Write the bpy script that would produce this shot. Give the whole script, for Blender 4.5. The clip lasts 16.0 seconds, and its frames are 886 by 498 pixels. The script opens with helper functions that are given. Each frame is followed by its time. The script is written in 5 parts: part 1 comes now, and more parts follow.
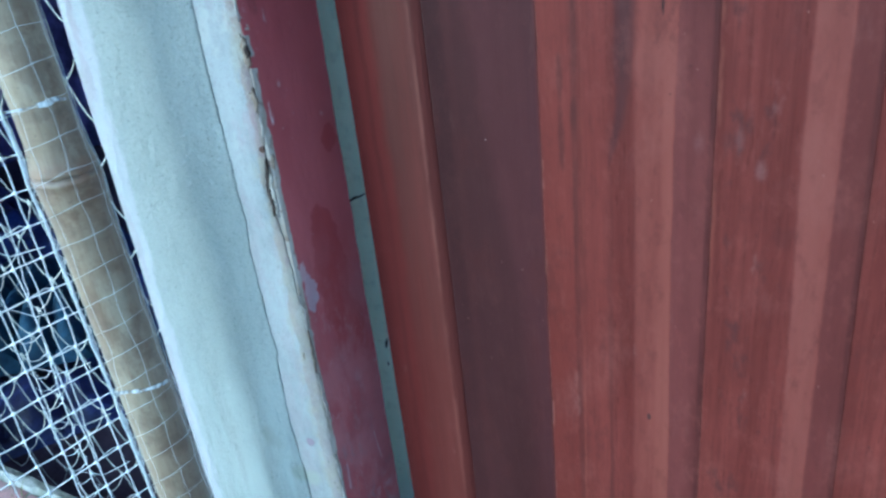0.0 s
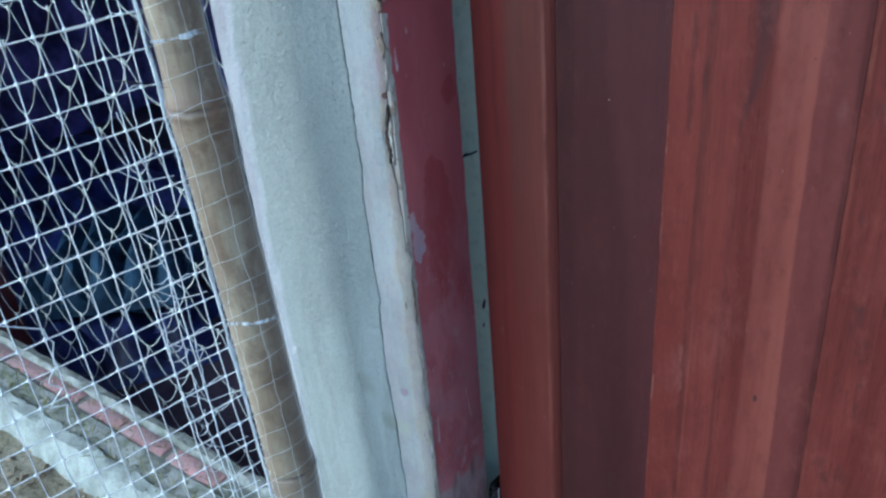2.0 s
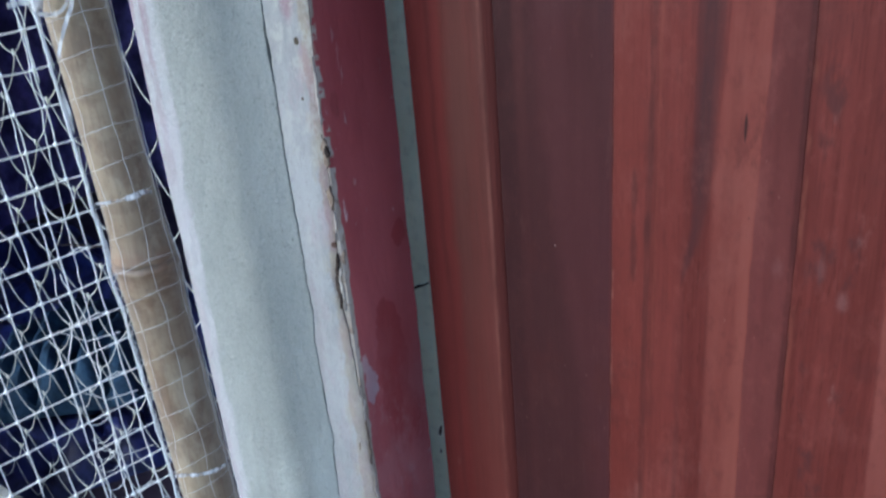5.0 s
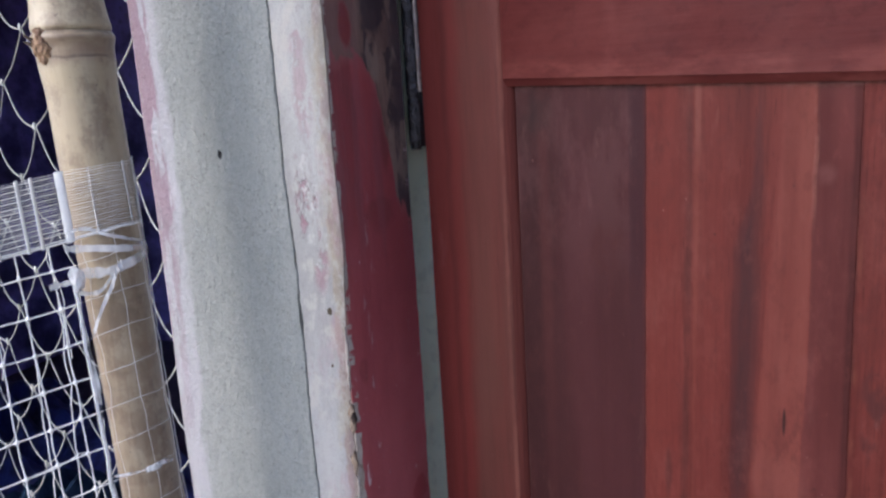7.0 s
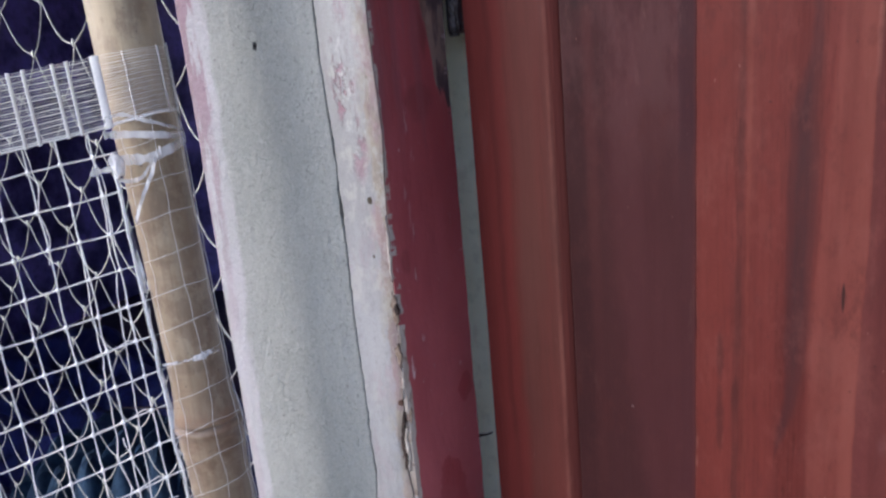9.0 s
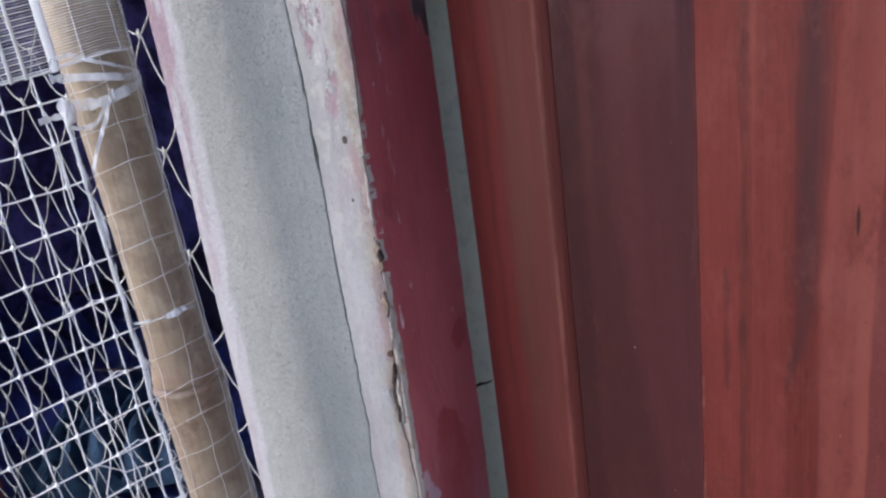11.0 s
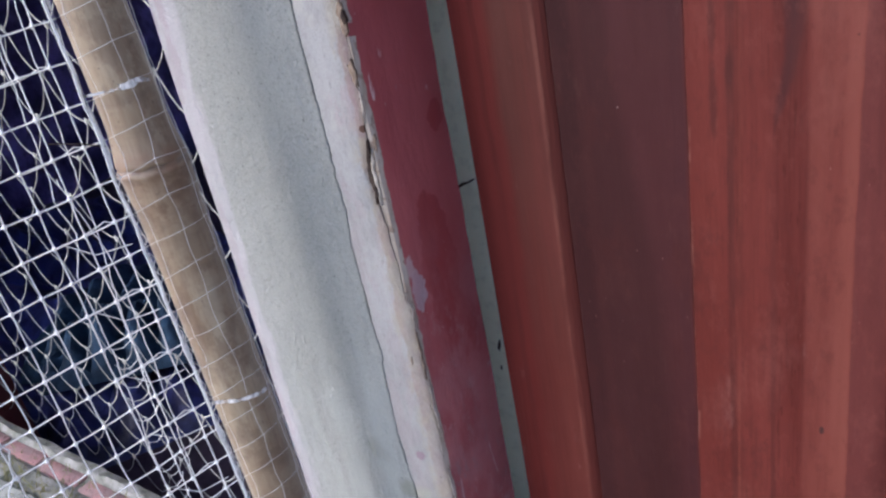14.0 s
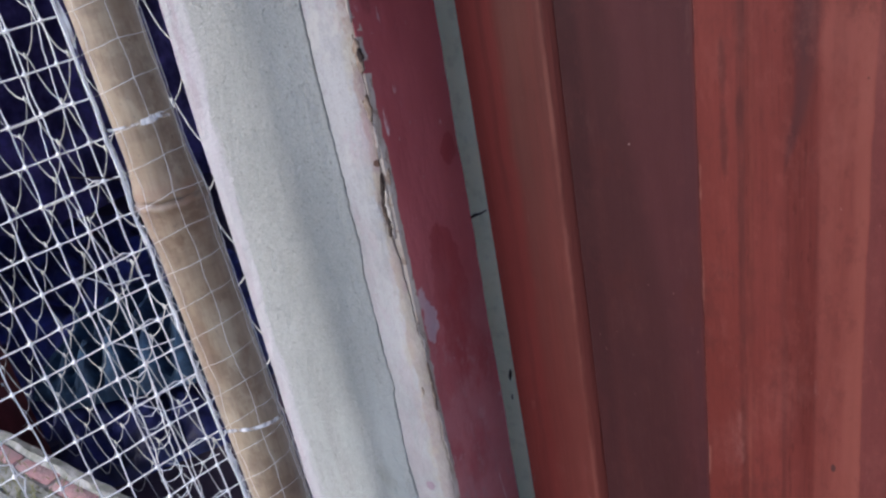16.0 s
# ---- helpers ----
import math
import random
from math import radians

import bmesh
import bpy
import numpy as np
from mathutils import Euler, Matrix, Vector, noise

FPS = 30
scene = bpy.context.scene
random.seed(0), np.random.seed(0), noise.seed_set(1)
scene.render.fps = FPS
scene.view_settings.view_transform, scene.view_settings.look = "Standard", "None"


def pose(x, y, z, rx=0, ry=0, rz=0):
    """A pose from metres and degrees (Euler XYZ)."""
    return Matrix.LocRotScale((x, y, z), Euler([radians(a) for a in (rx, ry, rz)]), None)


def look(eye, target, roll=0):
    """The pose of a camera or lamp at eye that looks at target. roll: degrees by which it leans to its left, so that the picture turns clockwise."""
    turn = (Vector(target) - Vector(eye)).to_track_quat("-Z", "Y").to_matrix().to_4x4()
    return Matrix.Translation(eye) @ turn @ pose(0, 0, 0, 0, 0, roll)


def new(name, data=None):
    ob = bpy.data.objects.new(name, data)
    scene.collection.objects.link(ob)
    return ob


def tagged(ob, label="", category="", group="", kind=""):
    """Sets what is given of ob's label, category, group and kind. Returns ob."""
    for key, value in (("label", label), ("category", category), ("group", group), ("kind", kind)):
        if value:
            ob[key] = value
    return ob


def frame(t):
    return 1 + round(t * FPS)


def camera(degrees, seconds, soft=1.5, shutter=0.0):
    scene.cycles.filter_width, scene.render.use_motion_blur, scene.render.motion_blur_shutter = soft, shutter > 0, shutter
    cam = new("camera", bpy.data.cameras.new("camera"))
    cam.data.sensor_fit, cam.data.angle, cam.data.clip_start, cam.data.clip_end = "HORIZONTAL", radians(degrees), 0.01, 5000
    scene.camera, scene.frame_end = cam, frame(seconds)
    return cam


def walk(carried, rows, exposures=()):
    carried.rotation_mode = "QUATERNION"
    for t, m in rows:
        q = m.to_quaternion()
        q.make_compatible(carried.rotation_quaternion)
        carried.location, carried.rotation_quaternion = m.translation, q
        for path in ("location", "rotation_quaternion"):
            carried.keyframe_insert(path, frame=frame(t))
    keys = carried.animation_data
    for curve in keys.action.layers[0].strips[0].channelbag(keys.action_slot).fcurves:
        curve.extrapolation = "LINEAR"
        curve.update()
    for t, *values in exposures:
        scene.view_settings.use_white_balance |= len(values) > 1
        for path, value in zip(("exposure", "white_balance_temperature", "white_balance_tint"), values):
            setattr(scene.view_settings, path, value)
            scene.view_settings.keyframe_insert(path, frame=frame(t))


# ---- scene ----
cam = camera(60.1, 16.0, soft=2.4, shutter=0.35)
METRES, EYE, TILT, LEAN, TURN = 0.6, 0.72, -26.0, 6.0, 15.0
ROWS = [
    (0.0, 0.0, 0.0, 0.0, 0.0, -0.0, 0.0),
    (0.5, -0.0165, 0.015, -0.0022, 3.23, -0.46, -2.61),
    (1.0, -0.0281, 0.0145, -0.0356, 5.26, -2.52, -4.08),
    (1.5, -0.0346, 0.0065, -0.043, 6.0, -2.39, -4.62),
    (2.0, -0.0381, 0.0008, -0.0362, 6.14, -1.66, -4.45),
    (2.5, -0.0288, -0.01, -0.0005, 5.64, 0.83, -3.86),
    (3.0, -0.0198, -0.0023, 0.0377, 4.99, 2.88, -4.28),
    (3.5, -0.0147, 0.0043, 0.0093, 4.48, 1.83, -4.31),
    (4.0, -0.0102, -0.0009, -0.0152, 4.1, 0.93, -3.08),
    (4.5, -0.0228, -0.0059, -0.0032, 3.63, 1.88, -3.01),
    (5.0, -0.03, -0.0039, 0.0707, 3.32, 3.48, -3.13),
    (7.5, -0.0963, -0.0196, 0.2429, 2.28, 15.92, -4.14),
    (8.0, -0.1016, -0.0105, 0.2585, 2.19, 16.63, -4.02),
    (8.5, -0.1046, 0.0066, 0.2107, 4.0, 13.12, -3.56),
    (9.0, -0.0838, 0.0125, 0.1486, 5.78, 10.49, -3.76),
    (11.5, -0.0576, 0.0903, 0.1302, 6.75, 6.57, -1.31),
    (12.0, -0.0262, 0.1028, 0.0844, 7.53, 5.49, -2.83),
    (12.5, -0.013, 0.1279, 0.0143, 7.31, 3.21, -1.91),
    (13.0, -0.0306, 0.1371, -0.0037, 7.19, 1.97, 0.07),
    (13.5, -0.0404, 0.1325, -0.0121, 6.83, 0.74, 1.29),
    (14.0, -0.0435, 0.1285, -0.0134, 6.69, 0.13, 1.36),
    (14.5, -0.0372, 0.1234, -0.009, 6.66, 0.28, 1.42),
    (15.0, -0.0417, 0.1219, -0.0088, 6.89, 0.52, 1.41),
    (15.5, -0.0384, 0.1222, -0.0033, 7.23, 0.9, 0.98),
    (16.0, -0.0422, 0.119, 0.0048, 7.58, 1.48, 0.79),
]
EXPO = [(0.0, 1.43, 4189, -14), (0.5, 1.18, 4270, -12), (1.0, 1.10, 4410, -8), (2.0, 1.00, 4550, -6), (3.5, 1.00, 4750, -4), (5.0, 1.05, 4960, 3), (7.5, 1.02, 5520, 16), (13.0, 1.08, 5520, 16), (16.0, 1.05, 5520, 16)]
walk(cam, [(t, pose(0, 0, EYE, TILT, LEAN, TURN) @ pose(METRES * x, METRES * y, METRES * z, 90 + pitch, roll, yaw)) for t, x, y, z, yaw, pitch, roll in ROWS], EXPO)

# ---- daylight: open shade, bright sky in front of the house and to its side ----
world = bpy.data.worlds.new("sky")
scene.world = world
world.use_nodes = True
wn = world.node_tree.nodes
sky = wn.new("ShaderNodeTexSky")
sky.sky_type, sky.sun_disc = "NISHITA", False
sky.sun_elevation, sky.sun_rotation = radians(34), radians(222)
sky.air_density, sky.dust_density, sky.ozone_density = 1.0, 3.0, 1.0
wn["Background"].inputs[1].default_value = 0.15
world.node_tree.links.new(sky.outputs[0], wn["Background"].inputs[0])
sun_data = bpy.data.lights.new("sun", "SUN")
sun_data.energy, sun_data.angle, sun_data.color = 1.05, radians(72), (1.0, 0.96, 0.9)
sun = new("sun", sun_data)
sun.matrix_world = look((-3.25, -2.7, 2.5), (0, 0.5, 0.5))


# ---- material helpers ----
class Nodes:
    """A small builder round one node material."""

    def __init__(self, name):
        self.m = bpy.data.materials.new(name)
        self.m.use_nodes = True
        self.t = self.m.node_tree
        self.b = self.t.nodes["Principled BSDF"]
        self.co = self.t.nodes.new("ShaderNodeTexCoord").outputs["Object"]

    def link(self, value, socket):
        if isinstance(value, bpy.types.NodeSocket):
            self.t.links.new(value, socket)
        elif isinstance(value, (tuple, list)) and len(value) == 3 and len(socket.default_value) == 4:
            socket.default_value = (*value, 1)
        else:
            socket.default_value = value

    def at(self, sx=1, sy=1, sz=1, shift=(0, 0, 0)):
        n = self.t.nodes.new("ShaderNodeMapping")
        n.inputs["Scale"].default_value = (sx, sy, sz)
        n.inputs["Location"].default_value = shift
        self.t.links.new(self.co, n.inputs[0])
        return n.outputs[0]

    def noise(self, scale, vec=None, detail=4, rough=0.55, distort=0.0):
        n = self.t.nodes.new("ShaderNodeTexNoise")
        n.inputs["Scale"].default_value, n.inputs["Detail"].default_value = scale, detail
        n.inputs["Roughness"].default_value, n.inputs["Distortion"].default_value = rough, distort
        self.t.links.new(vec or self.co, n.inputs["Vector"])
        return n.outputs[0]

    def voronoi(self, scale, vec=None):
        n = self.t.nodes.new("ShaderNodeTexVoronoi")
        n.inputs["Scale"].default_value = scale
        self.t.links.new(vec or self.co, n.inputs["Vector"])
        return n.outputs["Distance"]

    def axis(self, k):
        n = self.t.nodes.new("ShaderNodeSeparateXYZ")
        self.t.links.new(self.co, n.inputs[0])
        return n.outputs[k]

    def calc(self, op, a, b=0.0, c=0.0):
        n = self.t.nodes.new("ShaderNodeMath")
        n.operation = op
        for v, s in zip((a, b, c), n.inputs):
            self.link(v, s)
        return n.outputs[0]

    def span(self, v, lo, hi, a=0.0, b=1.0):
        n = self.t.nodes.new("ShaderNodeMapRange")
        n.interpolation_type = "SMOOTHSTEP"
        for x, s in zip((v, lo, hi, a, b), n.inputs):
            self.link(x, s)
        return n.outputs[0]

    def along(self, v, points):
        """A straight-line run through (v, value) points."""
        total = points[0][1]
        for (a, p), (b, q) in zip(points, points[1:]):
            n = self.t.nodes.new("ShaderNodeMapRange")
            for x, k in zip((v, a, b, 0.0, q - p), n.inputs):
                self.link(x, k)
            total = self.calc("ADD", total, n.outputs[0])
        return total

    def mix(self, f, a, b, mode="MIX"):
        n = self.t.nodes.new("ShaderNodeMix")
        n.data_type, n.blend_type = "RGBA", mode
        self.link(f, n.inputs[0])
        self.link(a, n.inputs[6])
        self.link(b, n.inputs[7])
        return n.outputs[2]

    def both(self, a, b):
        return self.calc("MULTIPLY", a, b)

    def blob(self, centre, size, wobble=0.5, scale=60, edge=0.12):
        """1 inside a stain with a ragged outline round centre, 0 outside."""
        n = self.t.nodes.new("ShaderNodeVectorMath")
        n.operation = "SUBTRACT"
        self.t.links.new(self.co, n.inputs[0])
        n.inputs[1].default_value = centre
        d = self.t.nodes.new("ShaderNodeVectorMath")
        d.operation = "DIVIDE"
        self.t.links.new(n.outputs[0], d.inputs[0])
        d.inputs[1].default_value = size
        l = self.t.nodes.new("ShaderNodeVectorMath")
        l.operation = "LENGTH"
        self.t.links.new(d.outputs[0], l.inputs[0])
        w = self.calc("MULTIPLY_ADD", self.noise(scale), wobble * 2, -wobble)
        r = self.calc("ADD", l.outputs["Value"], w)
        return self.span(r, 1 - edge, 1 + edge, 1.0, 0.0)

    def done(self, colour, rough=0.6, metal=0.0, bump=None, depth=0.001, spec=0.5):
        self.link(colour, self.b.inputs["Base Color"])
        self.link(rough, self.b.inputs["Roughness"])
        self.b.inputs["Metallic"].default_value = metal
        self.b.inputs["Specular IOR Level"].default_value = spec
        if bump is not None:
            n = self.t.nodes.new("ShaderNodeBump")
            n.inputs["Strength"].default_value, n.inputs["Distance"].default_value = 1.0, depth
            self.link(bump, n.inputs["Height"])
            self.t.links.new(n.outputs[0], self.b.inputs["Normal"])
        return self.m


# ---- materials ----
def plaster_material():
    n = Nodes("cement_plaster")
    big, mid = n.noise(9, detail=5), n.noise(45, n.at(1, 1, 0.5), 5, 0.6)
    grit, fine = n.noise(430, n.at(1, 1, 0.8), 5, 0.75), n.noise(850, detail=3, rough=0.7)
    c = n.mix(n.span(big, 0.3, 0.7), (0.59, 0.61, 0.59), (0.66, 0.675, 0.65))
    c = n.mix(n.span(mid, 0.35, 0.75, 0, 0.4), c, (0.70, 0.70, 0.67))
    c = n.mix(n.span(grit, 0.46, 0.66, 0, 0.24), c, (0.33, 0.34, 0.325))
    c = n.mix(n.span(n.noise(170, n.at(1, 1, 0.7, (2, 2, 2)), 4, 0.7), 0.56, 0.70, 0, 0.2), c, (0.74, 0.75, 0.74))
    c = n.mix(n.span(grit, 0.44, 0.3, 0, 0.4), c, (0.74, 0.74, 0.71))
    c = n.mix(n.span(fine, 0.5, 0.66, 0, 0.42), c, (0.26, 0.265, 0.262))
    c = n.mix(n.span(n.noise(520, n.at(1, 1, 0.8, (6, 1, 3)), 2), 0.62, 0.68, 0, 0.55), c, (0.22, 0.225, 0.225))
    c = n.mix(n.span(n.noise(110, n.at(1, 1, 0.3), 4, 0.6), 0.54, 0.68, 0, 0.3), c, (0.50, 0.515, 0.515))
    pits = n.both(n.span(n.voronoi(150, n.at(1, 1, 0.6)), 0.10, 0.16, 0.7, 0), n.span(n.noise(40, detail=2), 0.5, 0.58))
    c = n.mix(pits, c, (0.30, 0.30, 0.29))
    c = n.mix(n.span(n.noise(900, detail=1), 0.65, 0.71, 0, 0.8), c, (0.84, 0.81, 0.75))
    # trowel lines that run down the face, and paler streaks towards the bottom
    c = n.mix(n.span(n.noise(38, n.at(1, 1, 0.1), 5, 0.6), 0.55, 0.72, 0, 0.25), c, (0.44, 0.455, 0.44))
    pale_streak = n.both(n.span(n.noise(26, n.at(1, 1, 0.12, (0, 3, 0)), 6, 0.65), 0.40, 0.62), n.span(n.calc("MULTIPLY_ADD", n.noise(12), 0.25, n.axis(2)), 0.30, 0.62, 0.8, 0))
    c = n.mix(pale_streak, c, (0.76, 0.79, 0.765))
    # old limewash and pink paint left along the rounded outer edge
    x = n.calc("MULTIPLY_ADD", n.noise(38, n.at(1, 1, 0.45), 6, 0.7), 0.034, n.calc("SUBTRACT", n.axis(0), n.span(n.axis(2), 0.35, 0.8, -0.004, 0.010)))
    lime = n.mix(n.span(n.noise(25), 0.35, 0.65), (0.84, 0.80, 0.85), (0.80, 0.785, 0.81))
    lime = n.mix(n.span(grit, 0.5, 0.75, 0, 0.35), lime, (0.42, 0.4, 0.42))
    c = n.mix(n.span(x, -0.457, -0.447, 0.93, 0), c, lime)
    flake = n.noise(60, n.at(1, 1, 0.25, (3, 0, 0)), 7, 0.72)
    pink = n.both(n.span(flake, 0.42, 0.50), n.span(x, -0.468, -0.462, 0.92, 0))
    pink = n.both(pink, n.both(n.span(n.axis(2), 0.55, 0.85, 0.2, 0.8), n.span(n.axis(2), 0.95, 1.02, 1, 0.35)))
    c = n.mix(pink, c, n.mix(n.span(grit, 0.4, 0.65), (0.46, 0.24, 0.31), (0.56, 0.36, 0.43)))
    c = n.mix(n.both(n.blob((-0.338, 0.52, 0.207), (0.012, 0.05, 0.011), 0.6, 70, 0.5), 0.5), c, (0.42, 0.43, 0.33))
    c = n.mix(n.both(n.blob((-0.367, 0.52, 0.244), (0.012, 0.05, 0.012), 0.7, 70, 0.6), 0.35), c, (0.42, 0.43, 0.36))
    hole = n.blob((-0.404, 0.532, 0.816), (0.0024, 0.02, 0.0030), 0.5, 400, 0.25)
    c = n.mix(hole, c, (0.03, 0.03, 0.03))
    spots = n.span(n.voronoi(95, n.at(1, 1, 0.7)), 0.05, 0.08, 0.6, 0)
    c = n.mix(n.both(spots, n.span(n.noise(18), 0.52, 0.62)), c, (0.13, 0.13, 0.12))
    c = n.mix(1.0, c, (0.436, 0.446, 0.441), "MULTIPLY")  # cement grey of the whole coat
    grain = n.both(n.noise(310, n.at(1, 1, 0.85), 4, 0.7), 1.0)
    h = n.calc("ADD", grain, n.calc("ADD", n.calc("MULTIPLY", mid, 3.0), n.calc("MULTIPLY", n.noise(120, detail=3), 0.5)))
    return n.done(c, 0.92, 0, n.calc("SUBTRACT", h, n.both(hole, 2.0)), 0.0022, 0.2)


def limewash_material():
    n = Nodes("old_limewash")
    z = n.axis(2)
    big, grit, fine = n.noise(22, n.at(1, 1, 0.5), 6, 0.6), n.noise(260, n.at(1, 1, 0.6), 5, 0.7), n.noise(900, detail=3)
    c = n.mix(n.span(big, 0.35, 0.65), (0.312, 0.308, 0.296), (0.388, 0.384, 0.368))
    c = n.mix(n.span(n.calc("MULTIPLY_ADD", n.noise(30, n.at(1, 1, 0.4), 5), 0.2, z), 0.72, 0.95, 0, 1), c, n.mix(n.span(big, 0.4, 0.6), (0.345, 0.342, 0.318), (0.41, 0.407, 0.382)))
    c = n.mix(n.span(grit, 0.5, 0.7, 0, 0.3), c, (0.225, 0.21, 0.2))
    c = n.mix(n.span(fine, 0.5, 0.7, 0, 0.4), c, (0.22, 0.205, 0.195))
    # vertical brush ridges and faint scuffs
    c = n.mix(n.span(n.noise(120, n.at(1, 1, 0.07), 4, 0.6), 0.54, 0.68, 0, 0.3), c, (0.26, 0.245, 0.235))
    # tan and pinkish stained margin beside the post
    wave = n.calc("MULTIPLY_ADD", n.noise(42, n.at(0.2, 0.2, 1), 5, 0.65), 0.010, n.calc("MULTIPLY_ADD", n.noise(160, n.at(1, 1, 0.6), 4, 0.6), 0.004, -0.007))
    rim = n.calc("SUBTRACT", n.calc("ADD", n.axis(0), wave), n.along(z, [(0.1, -0.3085), (0.5, -0.3090), (0.6, -0.3075), (0.75, -0.3050), (0.95, -0.3030)]))
    tan = n.mix(n.span(n.noise(34, n.at(1, 1, 0.45, (0, 0, 2)), 5, 0.65), 0.42, 0.58), (0.31, 0.265, 0.205), (0.275, 0.200, 0.178))
    tan = n.mix(n.span(grit, 0.48, 0.66, 0, 0.5), tan, (0.42, 0.38, 0.31))
    c = n.mix(n.both(n.span(rim, -0.0012, 0.0008), n.along(z, [(0.2, 0.5), (0.45, 0.75), (0.7, 0.9), (0.95, 0.6)])), c, tan)
    c = n.mix(n.both(n.span(rim, -0.0075, -0.001, 0, 0.5), n.span(n.noise(70, n.at(1, 1, 0.5, (1, 0, 2)), 6, 0.7), 0.45, 0.6)), c, (0.37, 0.325, 0.24))
    # pink flakes of an older coat: one worn patch and a faint streak above it
    torn = n.noise(95, n.at(1, 1, 0.5), 8, 0.75)
    patch = n.calc("MAXIMUM", n.blob((-0.3215, 0.51, 0.785), (0.0085, 0.05, 0.034), 0.8, 55, 0.35), n.both(n.blob((-0.314, 0.51, 0.742), (0.007, 0.05, 0.022), 0.8, 55, 0.4), 0.8))
    patch = n.calc("MAXIMUM", patch, n.both(n.blob((-0.3165, 0.51, 0.865), (0.006, 0.05, 0.050), 0.8, 40, 0.5), 0.55))
    flake = n.both(n.span(torn, 0.47, 0.52), patch)
    c = n.mix(n.both(flake, 0.9), c, n.mix(n.span(grit, 0.4, 0.6), (0.27, 0.158, 0.176), (0.345, 0.238, 0.256)))
    faint = n.both(n.span(n.noise(75, n.at(1, 1, 0.35), 8, 0.75), 0.48, 0.53), n.span(n.noise(26, n.at(1, 1, 0.5)), 0.42, 0.52, 0, 0.42))
    c = n.mix(n.both(faint, n.span(z, 0.45, 0.7, 0.35, 1)), c, (0.37, 0.245, 0.265))
    blot = n.both(n.span(n.noise(48, n.at(1, 1, 0.6, (8, 0, 1)), 7, 0.72), 0.50, 0.58), n.span(z, 0.45, 0.75, 0.15, 0.6))
    c = n.mix(blot, c, (0.455, 0.435, 0.385))
    chip = n.both(n.span(n.noise(150, n.at(1, 1, 0.6, (5, 0, 0)), 6, 0.7), 0.58, 0.62), patch)
    c = n.mix(chip, c, (0.47, 0.455, 0.43))
    c = n.mix(n.blob((-0.319, 0.511, 0.251), (0.0042, 0.02, 0.0048), 0.4, 200), c, (0.29, 0.225, 0.245))
    c = n.mix(n.blob((-0.304, 0.51, 0.543), (0.0024, 0.02, 0.0028), 0.4, 400), c, (0.12, 0.07, 0.05))
    c = n.mix(n.blob((-0.3102, 0.51, 0.7015), (0.0019, 0.02, 0.0028), 0.4, 400), c, (0.08, 0.065, 0.045))
    c = n.mix(n.blob((-0.3118, 0.51, 0.660), (0.001, 0.02, 0.0014), 0.4, 400), c, (0.1, 0.07, 0.05))
    c = n.mix(n.both(n.blob((-0.326, 0.51, 0.205), (0.009, 0.05, 0.009), 0.5, 90, 0.5), 0.7), c, (0.36, 0.36, 0.29))
    dark = n.both(n.span(n.noise(190, n.at(1, 1, 0.5, (2, 0, 0)), 4), 0.66, 0.70), n.span(rim, -0.003, 0.004))
    c = n.mix(dark, c, (0.12, 0.08, 0.06))
    crease = n.noise(80, n.at(1, 1, 0.16), 5)
    h = n.calc("ADD", n.calc("ADD", n.calc("MULTIPLY", grit, 0.7), n.calc("MULTIPLY", fine, 0.35)), crease)
    return n.done(c, 0.9, 0, n.calc("SUBTRACT", h, n.both(flake, 0.25)), 0.0014, 0.15)


